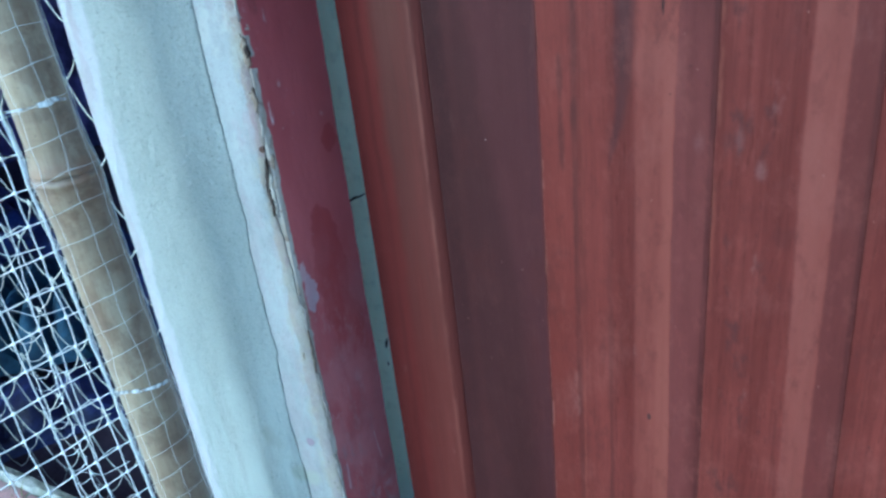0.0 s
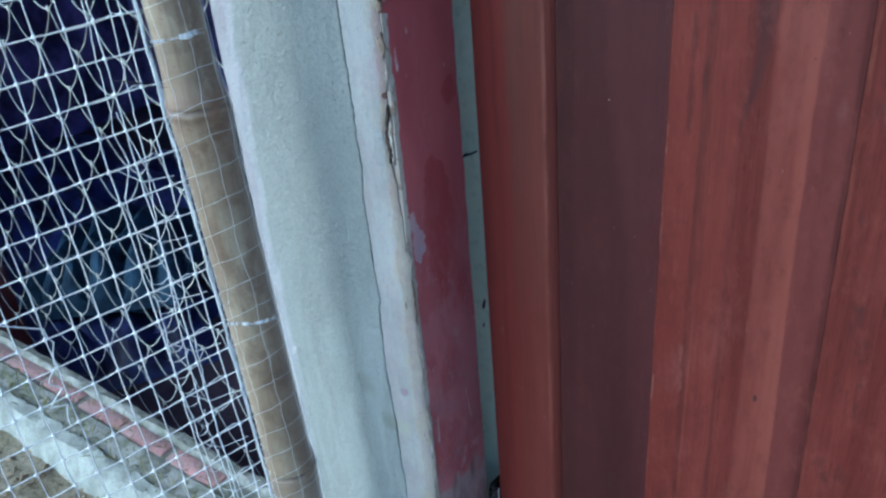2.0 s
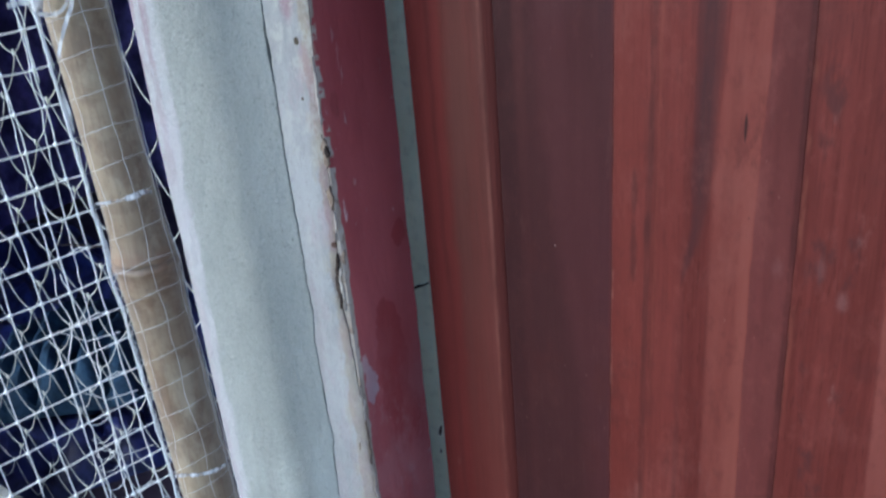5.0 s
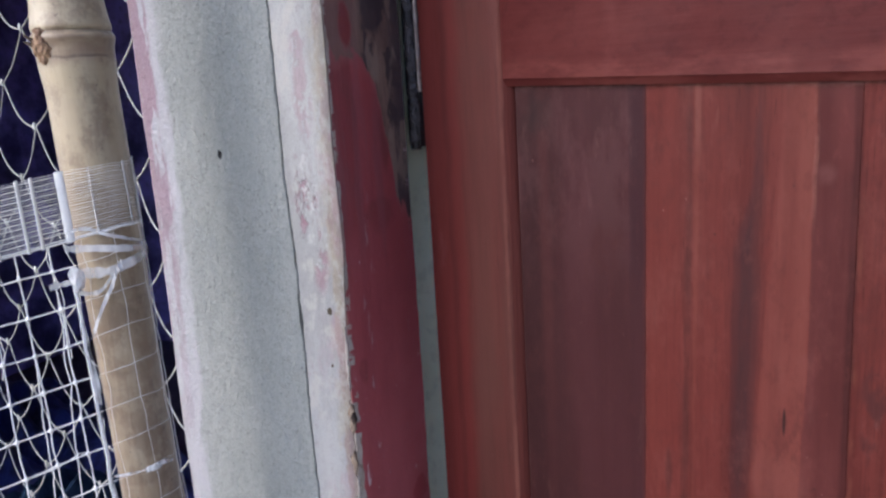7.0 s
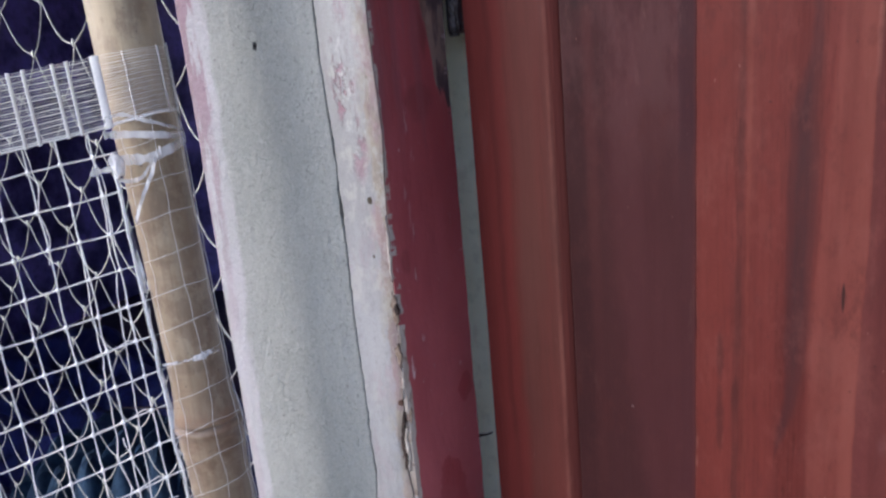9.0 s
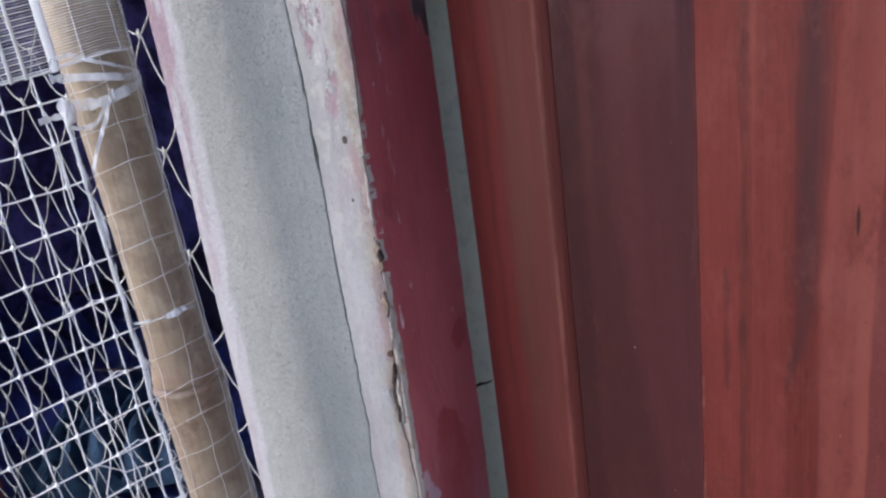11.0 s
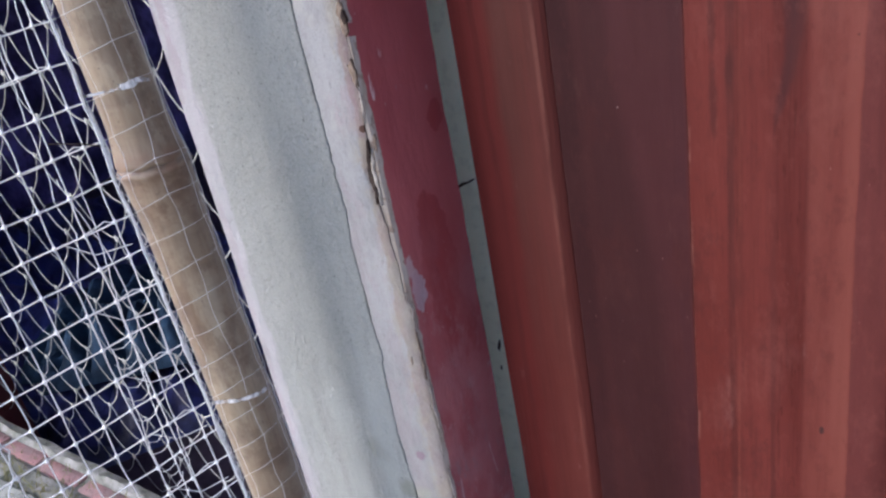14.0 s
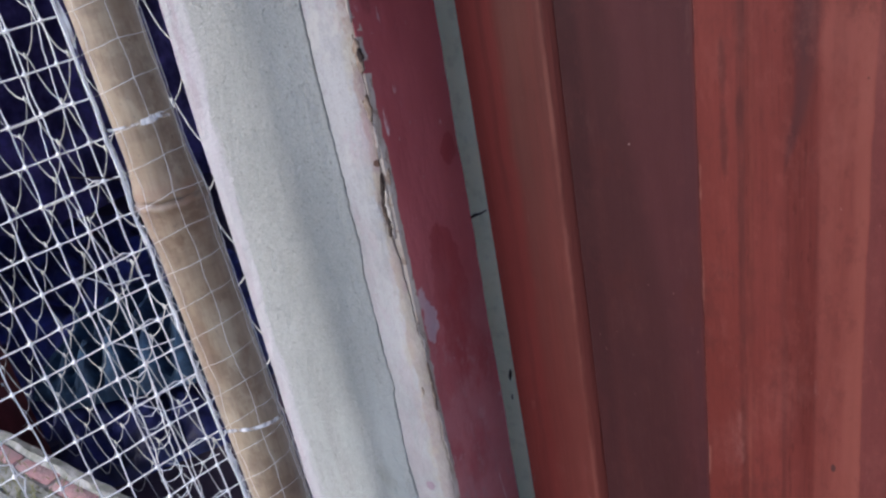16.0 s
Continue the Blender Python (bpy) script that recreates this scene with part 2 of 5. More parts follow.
def maroon_material():
    n = Nodes("maroon_paint")
    # girth of the rounded post: from its front face round the corner to the gap
    girth = n.calc("ADD", n.calc("ADD", n.axis(0), 0.2965), n.axis(1))
    # table fitted along camera rays, so the marks keep their place in view
    run = n.along(girth, [(0.5114, 0.5152), (0.5166, 0.5198), (0.5236, 0.5252), (0.5320, 0.5318), (0.5425, 0.5400), (0.5578, 0.5520), (0.5825, 0.5705), (0.6075, 0.5860)])
    flat = n.t.nodes.new("ShaderNodeCombineXYZ")
    n.link(n.along(run, [(0.515, -0.3005), (0.540, -0.2909), (0.586, -0.2745)]), flat.inputs[0])
    n.link(run, flat.inputs[1])
    n.link(n.axis(2), flat.inputs[2])
    n.co = flat.outputs[0]
    big = n.noise(12, n.at(1, 1, 0.4), 5)
    c = n.mix(n.span(big, 0.35, 0.65), (0.262, 0.060, 0.066), (0.31, 0.080, 0.086))
    # places where the top coat is gone and an older, redder coat shows
    red = (0.24, 0.044, 0.048)
    c = n.mix(n.blob((-0.281, 0.553, 0.428), (0.04, 0.021, 0.060), 0.7, 30, 0.04), c, red)
    c = n.mix(n.blob((-0.279, 0.562, 0.36), (0.04, 0.017, 0.045), 0.8, 34, 0.04), c, red)
    c = n.mix(n.blob((-0.275, 0.578, 0.532), (0.03, 0.008, 0.012), 0.7, 90, 0.06), c, red)
    c = n.mix(n.both(n.span(n.noise(24, n.at(1, 1, 0.35), 6, 0.6), 0.63, 0.67), 0.35), c, red)
    wear = n.span(n.noise(85, n.at(1, 1, 0.3), 5, 0.7), 0.66, 0.7)
    c = n.mix(n.both(wear, 0.45), c, (0.26, 0.17, 0.19))
    c = n.mix(n.span(n.noise(260, detail=2), 0.74, 0.77, 0, 0.6), c, (0.4, 0.3, 0.3))
    c = n.mix(n.blob((-0.2955, 0.528, 0.408), (0.02, 0.007, 0.016), 0.9, 90, 0.06), c, (0.33, 0.25, 0.275))
    for y, z0, z1, a in ((0.541, 0.756, 0.011, 0.8), (0.5445, 0.728, 0.006, 0.5), (0.5337, 0.703, 0.005, 0.6), (0.5375, 0.682, 0.014, 0.6), (0.5366, 0.6385, 0.007, 0.6), (0.5375, 0.590, 0.004, 0.7), (0.5245, 0.568, 0.011, 0.9), (0.575, 0.551, 0.005, 0.5), (0.534, 0.331, 0.007, 0.35)):
        c = n.mix(n.both(n.blob((-0.29, y, z0), (0.02, 0.0016, z1), 0.9, 220, 0.25), n.both(n.span(n.noise(330, n.at(1, 1, 0.2), 3), 0.44, 0.54), 0.9 * a)), c, (0.5, 0.4, 0.4))
    c = n.mix(n.both(n.blob((-0.297, 0.523, 0.429), (0.02, 0.0045, 0.008), 0.7, 150, 0.2), 0.8), c, (0.38, 0.31, 0.32))
    low = n.both(n.span(n.noise(65, n.at(1, 1, 0.6, (0, 0, 9)), 6, 0.7), 0.55, 0.64), n.span(n.axis(2), 0.24, 0.45, 0.8, 0))
    c = n.mix(low, c, (0.36, 0.24, 0.245))
    shabby = n.both(n.span(n.noise(34, n.at(1, 1, 0.45, (5, 0, 0)), 6, 0.68), 0.40, 0.60), n.span(n.axis(2), 0.20, 0.46, 0.85, 0))
    c = n.mix(shabby, c, (0.235, 0.078, 0.086))
    # paler patches low down, strengthened to stand in for light on the foot
    low_lift = n.both(n.span(n.noise(22, n.at(1, 1, 0.5, (4, 1, 0)), 7, 0.7), 0.40, 0.60), n.span(n.axis(2), 0.32, 0.50, 0.75, 0))
    c = n.mix(n.both(low_lift, 0.8), c, (0.34, 0.140, 0.147))
    grime = n.both(n.span(n.noise(90, n.at(1, 1, 0.4, (2, 6, 0)), 5, 0.7), 0.55, 0.66), n.span(n.axis(2), 0.16, 0.36, 0.6, 0))
    c = n.mix(grime, c, (0.20, 0.14, 0.15))
    # deeper red from mid-height upwards
    upper_red = n.both(n.span(n.noise(15, n.at(1, 1, 0.35, (7, 2, 0)), 6, 0.65), 0.36, 0.56, 0.3, 1), n.span(n.axis(2), 0.55, 0.72, 0, 0.65))
    c = n.mix(upper_red, c, (0.200, 0.040, 0.046))
    # deep red older coat below the hinge, then bare timber with a torn outline
    y = n.calc("MULTIPLY_ADD", n.noise(40, n.at(1, 1, 0.35), 5, 0.6), 0.012, n.calc("SUBTRACT", n.axis(1), 0.006))
    deep = n.both(n.span(y, 0.536, 0.540, 1, 0), n.span(n.axis(2), 0.735, 0.775, 0, 0.85))
    deep = n.calc("MAXIMUM", deep, n.both(n.blob((-0.285, 0.556, 0.766), (0.05, 0.014, 0.012), 0.7, 60, 0.3), 0.6))
    deep = n.calc("MAXIMUM", deep, n.both(n.blob((-0.29, 0.5279, 0.6527), (0.05, 0.0045, 0.010), 0.6, 90, 0.3), 0.7))
    deep = n.calc("MAXIMUM", deep, n.both(n.blob((-0.28, 0.566, 0.826), (0.05, 0.0045, 0.026), 0.5, 70, 0.3), 0.75))
    c = n.mix(deep, c, n.mix(n.span(n.noise(40, n.at(1, 1, 0.25, (2, 2, 1)), 6, 0.68), 0.40, 0.62), (0.178, 0.035, 0.040), (0.128, 0.034, 0.036)))
    line = n.along(n.axis(1), [(0.515, 0.886), (0.535, 0.885), (0.552, 0.880), (0.560, 0.862), (0.5655, 0.843), (0.570, 0.822), (0.5728, 0.797), (0.5745, 0.780), (0.584, 0.774), (0.5875, 0.745)])
    over = n.calc("SUBTRACT", n.calc("MULTIPLY_ADD", n.noise(52, n.at(1, 1, 0.4), 7, 0.68), 0.060, n.calc("SUBTRACT", n.axis(2), 0.030)), line)
    bare = n.span(over, -0.0012, 0.0012)
    streaks = n.both(n.span(n.noise(70, n.at(1, 1, 0.06), 4, 0.6), 0.5, 0.6), n.span(n.axis(2), 0.70, 0.78, 0, 0.45))
    c = n.mix(streaks, c, (0.17, 0.062, 0.070))
    c = n.mix(n.span(over, -0.012, -0.001, 0, 0.35), c, (0.24, 0.10, 0.095))
    flame = n.calc("MAXIMUM", n.blob((-0.293, 0.5355, 0.902), (0.03, 0.0052, 0.0165), 0.6, 75, 0.28), n.blob((-0.289, 0.5452, 0.930), (0.03, 0.0034, 0.010), 0.7, 90, 0.3))
    bare = n.both(bare, n.calc("SUBTRACT", 1.0, flame))
    c = n.mix(n.both(flame, 0.85), c, (0.135, 0.029, 0.031))
    foot = n.span(n.calc("MULTIPLY_ADD", n.noise(50, None, 5), 0.10, n.axis(2)), 0.165, 0.185, 0.85, 0)
    wood = n.mix(n.span(n.noise(45, n.at(1, 1, 0.25), 5, 0.7), 0.35, 0.7), (0.105, 0.064, 0.054), (0.235, 0.165, 0.125))
    mott = n.noise(58, n.at(1, 1, 0.55, (1, 2, 0)), 5, 0.6)
    wood = n.mix(n.both(n.span(mott, 0.50, 0.56), n.span(n.axis(1), 0.546, 0.554, 0.1, 0.9)), wood, (0.052, 0.038, 0.042))
    wood = n.mix(n.both(n.blob((-0.285, 0.562, 0.917), (0.05, 0.010, 0.022), 0.6, 70, 0.2), 0.85), wood, (0.046, 0.034, 0.040))
    wood = n.mix(n.both(n.span(n.axis(1), 0.572, 0.582), 0.8), wood, (0.062, 0.044, 0.05))
    wood = n.mix(n.span(n.noise(60, n.at(1, 1, 0.3, (4, 2, 0)), 4), 0.56, 0.64, 0, 0.7), wood, (0.26, 0.20, 0.155))
    wood = n.mix(n.span(n.axis(1), 0.541, 0.552, 0.75, 0), wood, (0.19, 0.105, 0.092))
    grey = n.mix(n.span(n.noise(55, n.at(1, 1, 0.25, (3, 3, 0)), 5, 0.6), 0.4, 0.6), (0.12, 0.09, 0.088), (0.27, 0.215, 0.205))
    c = n.mix(bare, c, n.mix(1.0, wood, (0.78, 0.73, 0.74), "MULTIPLY"))
    c = n.mix(foot, c, grey)
    for q, w, long, tilt in ((0.5718, 0.2065, 0.022, 0.10), (0.5275, 0.200, 0.018, -0.04)):
        off = n.calc("ABSOLUTE", n.calc("SUBTRACT", n.calc("SUBTRACT", n.axis(1), q), n.both(n.calc("SUBTRACT", n.axis(2), w), -tilt)))
        peel = n.both(n.span(n.calc("ADD", off, n.both(n.noise(90, n.at(1, 1, 0.6), 5, 0.7), 0.0050)), 0.0024, 0.0040, 1, 0), n.span(n.calc("ABSOLUTE", n.calc("SUBTRACT", n.axis(2), w)), 0.75 * long, long, 0.6, 0))
        c = n.mix(peel, c, (0.42, 0.34, 0.35))
    edge = n.calc("MULTIPLY_ADD", n.noise(48, n.at(1, 1, 0.3), 7, 0.7), 0.014, n.axis(1))
    c = n.mix(n.both(n.span(edge, 0.5215, 0.5245, 0.85, 0), n.span(n.noise(30, n.at(1, 1, 0.5), 5, 0.7), 0.52, 0.58)), c, n.mix(n.span(n.noise(70, n.at(1, 1, 0.4)), 0.4, 0.6), (0.3, 0.2, 0.15), (0.2, 0.09, 0.075)))
    # limewash that ran over the front of the post
    strip_edge = n.calc("MULTIPLY_ADD", n.noise(60, n.at(0.2, 0.2, 1), 6, 0.7), 0.008, n.calc("SUBTRACT", n.axis(1), 0.004))
    over_run = n.mix(n.span(n.noise(90, n.at(1, 1, 0.3), 5, 0.65), 0.4, 0.62), (0.33, 0.295, 0.26), (0.25, 0.205, 0.165))
    over_run = n.mix(n.span(n.noise(240, n.at(1, 1, 0.5), 3), 0.58, 0.66, 0, 0.7), over_run, (0.15, 0.10, 0.075))
    c = n.mix(n.both(n.span(strip_edge, 0.5192, 0.5204, 1, 0), n.span(n.calc("ADD", n.noise(44, n.at(0.3, 0.3, 1, (0, 0, 6)), 5, 0.65), n.span(n.axis(2), 0.56, 0.60, 0.4, 0.0)), 0.47, 0.50)), c, over_run)
    scuff = n.both(n.span(n.noise(120, n.at(1, 1, 0.3, (0, 0, 4)), 5, 0.65), 0.68, 0.70), n.span(n.noise(10), 0.45, 0.6))
    c = n.mix(n.both(scuff, 0.6), c, (0.34, 0.25, 0.26))
    r = n.calc("ADD", n.span(n.noise(30), 0.3, 0.7, 0.32, 0.5), n.both(bare, 0.4))
    bump = n.calc("ADD", n.noise(55, n.at(1, 1, 0.3), 4), n.calc("MULTIPLY", n.noise(300), 0.15))
    return n.done(c, r, 0, bump, 0.0012, 0.35)


def wood_material(name, dark, light, streak=1.0, rough=0.42, scale=1.0, across=False):
    n = Nodes(name)
    info = n.t.nodes.new("ShaderNodeObjectInfo")
    m = n.t.nodes.new("ShaderNodeMapping")
    m.inputs["Scale"].default_value = (0.09, 1, 1) if across else (1, 1, 0.045)
    n.t.links.new(n.co, m.inputs[0])
    add = n.t.nodes.new("ShaderNodeVectorMath")
    n.t.links.new(m.outputs[0], add.inputs[0])
    comb = n.t.nodes.new("ShaderNodeCombineXYZ")
    n.t.links.new(n.calc("MULTIPLY", info.outputs["Random"], 9.0), comb.inputs[1])
    n.t.links.new(comb.outputs[0], add.inputs[1])
    v = add.outputs[0]
    broad, fibre = n.noise(48 * scale, v, 4, 0.55, 0.6), n.noise(170 if across else 420, v, 3, 0.6)
    c = n.mix(n.span(broad, 0.33, 0.67, 0, streak), dark, light)
    c = n.mix(n.span(fibre, 0.42, 0.72, 0, 0.16 if across else 0.38), c, tuple(0.55 * q for q in dark))
    c = n.mix(n.span(n.noise(7), 0.35, 0.7, 0, 0.3), c, tuple(0.7 * q for q in dark))
    pores = n.span(n.noise(650, n.at(0.08, 1, 1) if across else n.at(1, 1, 0.08), 2), 0.62, 0.7, 0, 0.1 if across else 0.4)
    c = n.mix(pores, c, tuple(0.4 * q for q in dark))
    dust = n.span(n.noise(34, n.at(1, 1, 0.35), 5, 0.65), 0.62, 0.75, 0, 0.16)
    c = n.mix(dust, c, (0.42, 0.3, 0.28))
    return n, c, n.span(n.noise(25), 0.3, 0.7, rough + 0.08, rough + 0.25), n.calc("ADD", fibre, n.both(broad, 0.6))


def rail_wood():
    """Varnished rail: fine dark freckles, cloudy worn places and a pale run down the face."""
    n, c, r, h = wood_material("rail_wood", (0.064, 0.0123, 0.0112), (0.081, 0.0172, 0.0152), streak=0.6, scale=0.5, across=True)
    c = n.mix(n.span(n.noise(80, n.at(0.85, 1, 1), 7, 0.78), 0.50, 0.62, 0, 0.6), c, (0.045, 0.0086, 0.0080))
    c = n.mix(n.span(n.noise(16, n.at(0.7, 1, 1), 6, 0.65), 0.46, 0.66, 0, 0.45), c, (0.098, 0.0250, 0.0215))
    x = n.calc("MULTIPLY_ADD", n.noise(40), 0.006, n.axis(0))
    c = n.mix(n.both(n.span(n.calc("ABSOLUTE", n.calc("SUBTRACT", x, 0.157)), 0.001, 0.007, 1, 0), n.span(n.noise(30, n.at(1, 1, 0.5), 5, 0.7), 0.42, 0.62, 0, 0.35)), c, (0.105, 0.031, 0.027))
    # worn spots on the lower moulding, also lightened against the shade on its underside
    worn = n.both(n.span(n.calc("MULTIPLY_ADD", n.axis(0), 0.04, n.axis(2)), 0.869, 0.880, 1, 0), n.span(n.noise(42, n.at(0.4, 1, 1), 5, 0.65), 0.42, 0.6, 0.1, 0.7))
    c = n.mix(worn, c, (0.118, 0.0330, 0.0275))
    return n.done(c, r, 0, h, 0.0004, 0.11)


def stile_wood():
    """Red varnish on the hinge side, worn to brown across the middle, with a lit ridge painted where the moulding
    begins.
    """
    n, c, r, h = wood_material("stile_wood", (0.076, 0.0158, 0.0134), (0.098, 0.0245, 0.0198), scale=0.7)
    x, z = n.axis(0), n.axis(2)
    s = n.calc("MULTIPLY_ADD", n.noise(16, n.at(0.3, 0.3, 1), 3), 0.012, n.calc("SUBTRACT", x, 0.006))
    c = n.mix(n.both(n.span(s, 0.029, 0.038, 1, 0), 0.75), c, n.mix(n.span(n.noise(40, n.at(1, 1, 0.1), 4), 0.35, 0.65), (0.082, 0.0140, 0.0125), (0.104, 0.0190, 0.0165)))
    tan = n.both(n.both(n.span(s, 0.031, 0.041), n.along(z, [(0.15, 0.35), (0.4, 0.6), (0.55, 0.8), (0.68, 0.8), (0.78, 0.5)])), n.span(n.noise(30, n.at(1, 1, 0.1, (3, 0, 1)), 5, 0.6), 0.38, 0.58, 0.45, 1.0))
    c = n.mix(tan, c, n.mix(n.span(n.noise(50, n.at(1, 1, 0.08), 4), 0.35, 0.65), (0.056, 0.0212, 0.0165), (0.075, 0.0286, 0.0220)))
    c = n.mix(n.both(n.span(n.calc("ABSOLUTE", n.calc("SUBTRACT", s, 0.022)), 0.001, 0.004, 0.45, 0), n.span(n.noise(20, n.at(1, 1, 0.2)), 0.4, 0.6)), c, (0.046, 0.0100, 0.0095))
    # bevel colour lifted, and the lit edge painted as a bright ridge line
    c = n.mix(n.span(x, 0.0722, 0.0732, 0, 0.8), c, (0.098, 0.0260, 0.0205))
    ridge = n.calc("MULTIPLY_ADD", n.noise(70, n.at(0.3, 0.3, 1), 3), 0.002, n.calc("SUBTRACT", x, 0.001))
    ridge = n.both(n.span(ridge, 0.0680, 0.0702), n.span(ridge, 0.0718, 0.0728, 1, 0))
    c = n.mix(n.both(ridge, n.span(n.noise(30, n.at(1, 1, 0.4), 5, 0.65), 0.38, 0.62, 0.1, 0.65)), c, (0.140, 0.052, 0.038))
    worn = n.span(n.calc("MULTIPLY_ADD", n.noise(30, n.at(1, 1, 0.12), 5, 0.65), 0.35, z), 0.38, 0.66, 0.35, 0)
    c = n.mix(worn, c, n.mix(n.span(n.noise(60, n.at(1, 1, 0.08), 4), 0.35, 0.65), (0.10, 0.0175, 0.0138), (0.124, 0.0265, 0.0200)))
    mark = n.both(n.span(n.noise(90, n.at(1, 1, 0.5), 5, 0.65), 0.64, 0.75), n.span(z, 0.18, 0.36, 0.5, 0.04))
    c = n.mix(mark, c, (0.246, 0.150, 0.132))
    return n.done(c, r, 0, h, 0.0006, 0.11)


def panel_wood():
    """Boards of one panel: straight-grained red timber in bands of differing tone, with a dark figure that runs down and thins out."""
    n, c, r, h = wood_material("panel_wood", (0.0735, 0.0158, 0.0130), (0.108, 0.0260, 0.0212), streak=0.9)
    x, z = n.axis(0), n.axis(2)
    s = n.calc("MULTIPLY_ADD", n.noise(34, n.at(0.3, 0.3, 1), 3), 0.003, n.calc("SUBTRACT", x, 0.0015))

    def band(a, b, soft=0.002):
        lo = n.calc("SUBTRACT", s, a if isinstance(a, float) else n.along(z, a))
        hi = n.calc("SUBTRACT", s, b if isinstance(b, float) else n.along(z, b))
        return n.both(n.span(lo, -soft, soft), n.span(hi, -soft, soft, 1, 0))

    def tint(mask, amount, colour):
        nonlocal c
        c = n.mix(n.both(mask, amount), c, colour)

    def grain(a, b, scale=40):
        return n.mix(n.span(n.noise(scale, n.at(1, 1, 0.1), 4), 0.35, 0.65), a, b)

    seam = [(0.0, 0.1695), (0.86, 0.1758)]
    joint = [(0.0, 0.3035), (0.86, 0.3015)]
    joint2 = [(0.0, 0.4085), (0.86, 0.3925)]
    pale = [(0.25, 0.2780), (0.42, 0.2752), (0.58, 0.2750), (0.66, 0.2778), (0.85, 0.2785)]
    # first board: dark plum brown, with a darker strip beside the seam near its head
    tint(band(0.07, seam, 0.0005), 0.95, grain((0.0340, 0.0110, 0.0124), (0.045, 0.0150, 0.0172), 26))
    tint(band(0.07, [(0.25, 0.151), (0.4, 0.148), (0.5, 0.130), (0.6, 0.117), (0.72, 0.108)], 0.009), 0.8, grain((0.0262, 0.0090, 0.0096), (0.0350, 0.0122, 0.0132), 30))
    tint(band(0.1632, seam, 0.0012), n.span(z, 0.66, 0.76, 0.15, 0.6), (0.0235, 0.0090, 0.0125))
    tint(band(0.095, 0.103, 0.003), n.span(z, 0.55, 0.7, 0.15, 0.35), (0.0671, 0.0201, 0.0201))
    tint(band(0.082, 0.093, 0.004), 0.25, (0.024, 0.0085, 0.010))
    # second board: red bands
    tint(band(seam, 0.198, 0.003), 0.5, grain((0.100, 0.0210, 0.0168), (0.118, 0.0262, 0.0205)))
    tint(band([(0.2, 0.197), (0.5, 0.1985), (0.66, 0.2010), (0.85, 0.2030)], [(0.2, 0.2005), (0.5, 0.2030), (0.66, 0.2055), (0.85, 0.2068)], 0.0014), n.both(n.along(z, [(0.2, 0.35), (0.5, 0.5), (0.8, 0.7)]), n.span(n.noise(26, n.at(0.3, 0.3, 1), 4), 0.35, 0.6, 0.35, 1)), (0.0402, 0.0134, 0.012))
    tint(band([(0.2, 0.2015), (0.6, 0.2068), (0.85, 0.2080)], [(0.2, 0.2035), (0.6, 0.2092), (0.85, 0.2110)], 0.0011), n.span(n.noise(12, n.at(0.2, 0.2, 1)), 0.35, 0.6, 0.1, 0.5), (0.134, 0.0402, 0.0282))
    tint(band([(0.2, 0.205), (0.85, 0.211)], [(0.2, 0.226), (0.85, 0.229)], 0.004), 0.5, grain((0.088, 0.0185, 0.0150), (0.112, 0.0262, 0.0210)))
    tint(band(0.2265, 0.2300, 0.0012), n.span(z, 0.2, 0.5, 0.5, 0.15), (0.0530, 0.0140, 0.0125))
    for q, w, k in ((0.1905, 0.533, 0.024), (0.1908, 0.580, 0.016), (0.2008, 0.553, 0.010)):
        tint(n.blob((q, 0.008, w), (0.0024, 0.05, k), 0.5, 120, 0.5), 0.6, (0.042, 0.0125, 0.0115))
    # pale band
    tint(band([(0.25, 0.2480), (0.6, 0.2470), (0.7, 0.2528), (0.8, 0.2590)], pale, 0.0022), n.span(n.noise(24, n.at(1, 1, 0.15), 5, 0.65), 0.3, 0.6, 0.45, 0.8), grain((0.108, 0.0300, 0.0240), (0.140, 0.0435, 0.0345)))
    tint(band([(0.25, 0.2655), (0.85, 0.2690)], pale, 0.0020), n.span(n.noise(40, n.at(1, 1, 0.12), 4), 0.35, 0.65, 0.1, 0.5), (0.146, 0.0465, 0.0360))
    tint(band(pale, joint, 0.0008), 0.85, grain((0.057, 0.0154, 0.0148), (0.0839, 0.0242, 0.0228)))
    tint(band(0.2875, 0.2960, 0.004), n.span(n.noise(22, n.at(1, 1, 0.3)), 0.4, 0.6, 0, 0.4), (0.098, 0.0290, 0.0262))
    tint(band([(0.0, 0.2998), (0.86, 0.2978)], [(0.0, 0.3042), (0.86, 0.3022)], 0.0013), n.span(n.noise(18, n.at(0.3, 0.3, 1), 3), 0.35, 0.6, 0.35, 0.7), (0.0300, 0.0086, 0.0082))
    tint(band([(0.0, 0.3042), (0.86, 0.3024)], [(0.0, 0.3066), (0.86, 0.3050)], 0.0008), n.both(n.span(n.noise(34, n.at(1, 1, 0.5), 4), 0.48, 0.62, 0.0, 0.45), n.span(z, 0.40, 0.56, 0.2, 1)), (0.135, 0.050, 0.033))
    # third board
    tint(band([(0.25, 0.365), (0.55, 0.357)], [(0.25, 0.3830), (0.63, 0.3787)], 0.0016), 0.65, grain((0.118, 0.0365, 0.0300), (0.142, 0.0470, 0.0385)))
    tint(band([(0.25, 0.3830), (0.63, 0.3787)], joint2, 0.0012), 0.7, grain((0.057, 0.0160, 0.0150), (0.076, 0.0215, 0.0200)))
    tint(band([(0.0, 0.4052), (0.86, 0.3892)], [(0.0, 0.4088), (0.86, 0.3928)], 0.0013), 0.6, (0.0300, 0.0086, 0.0082))
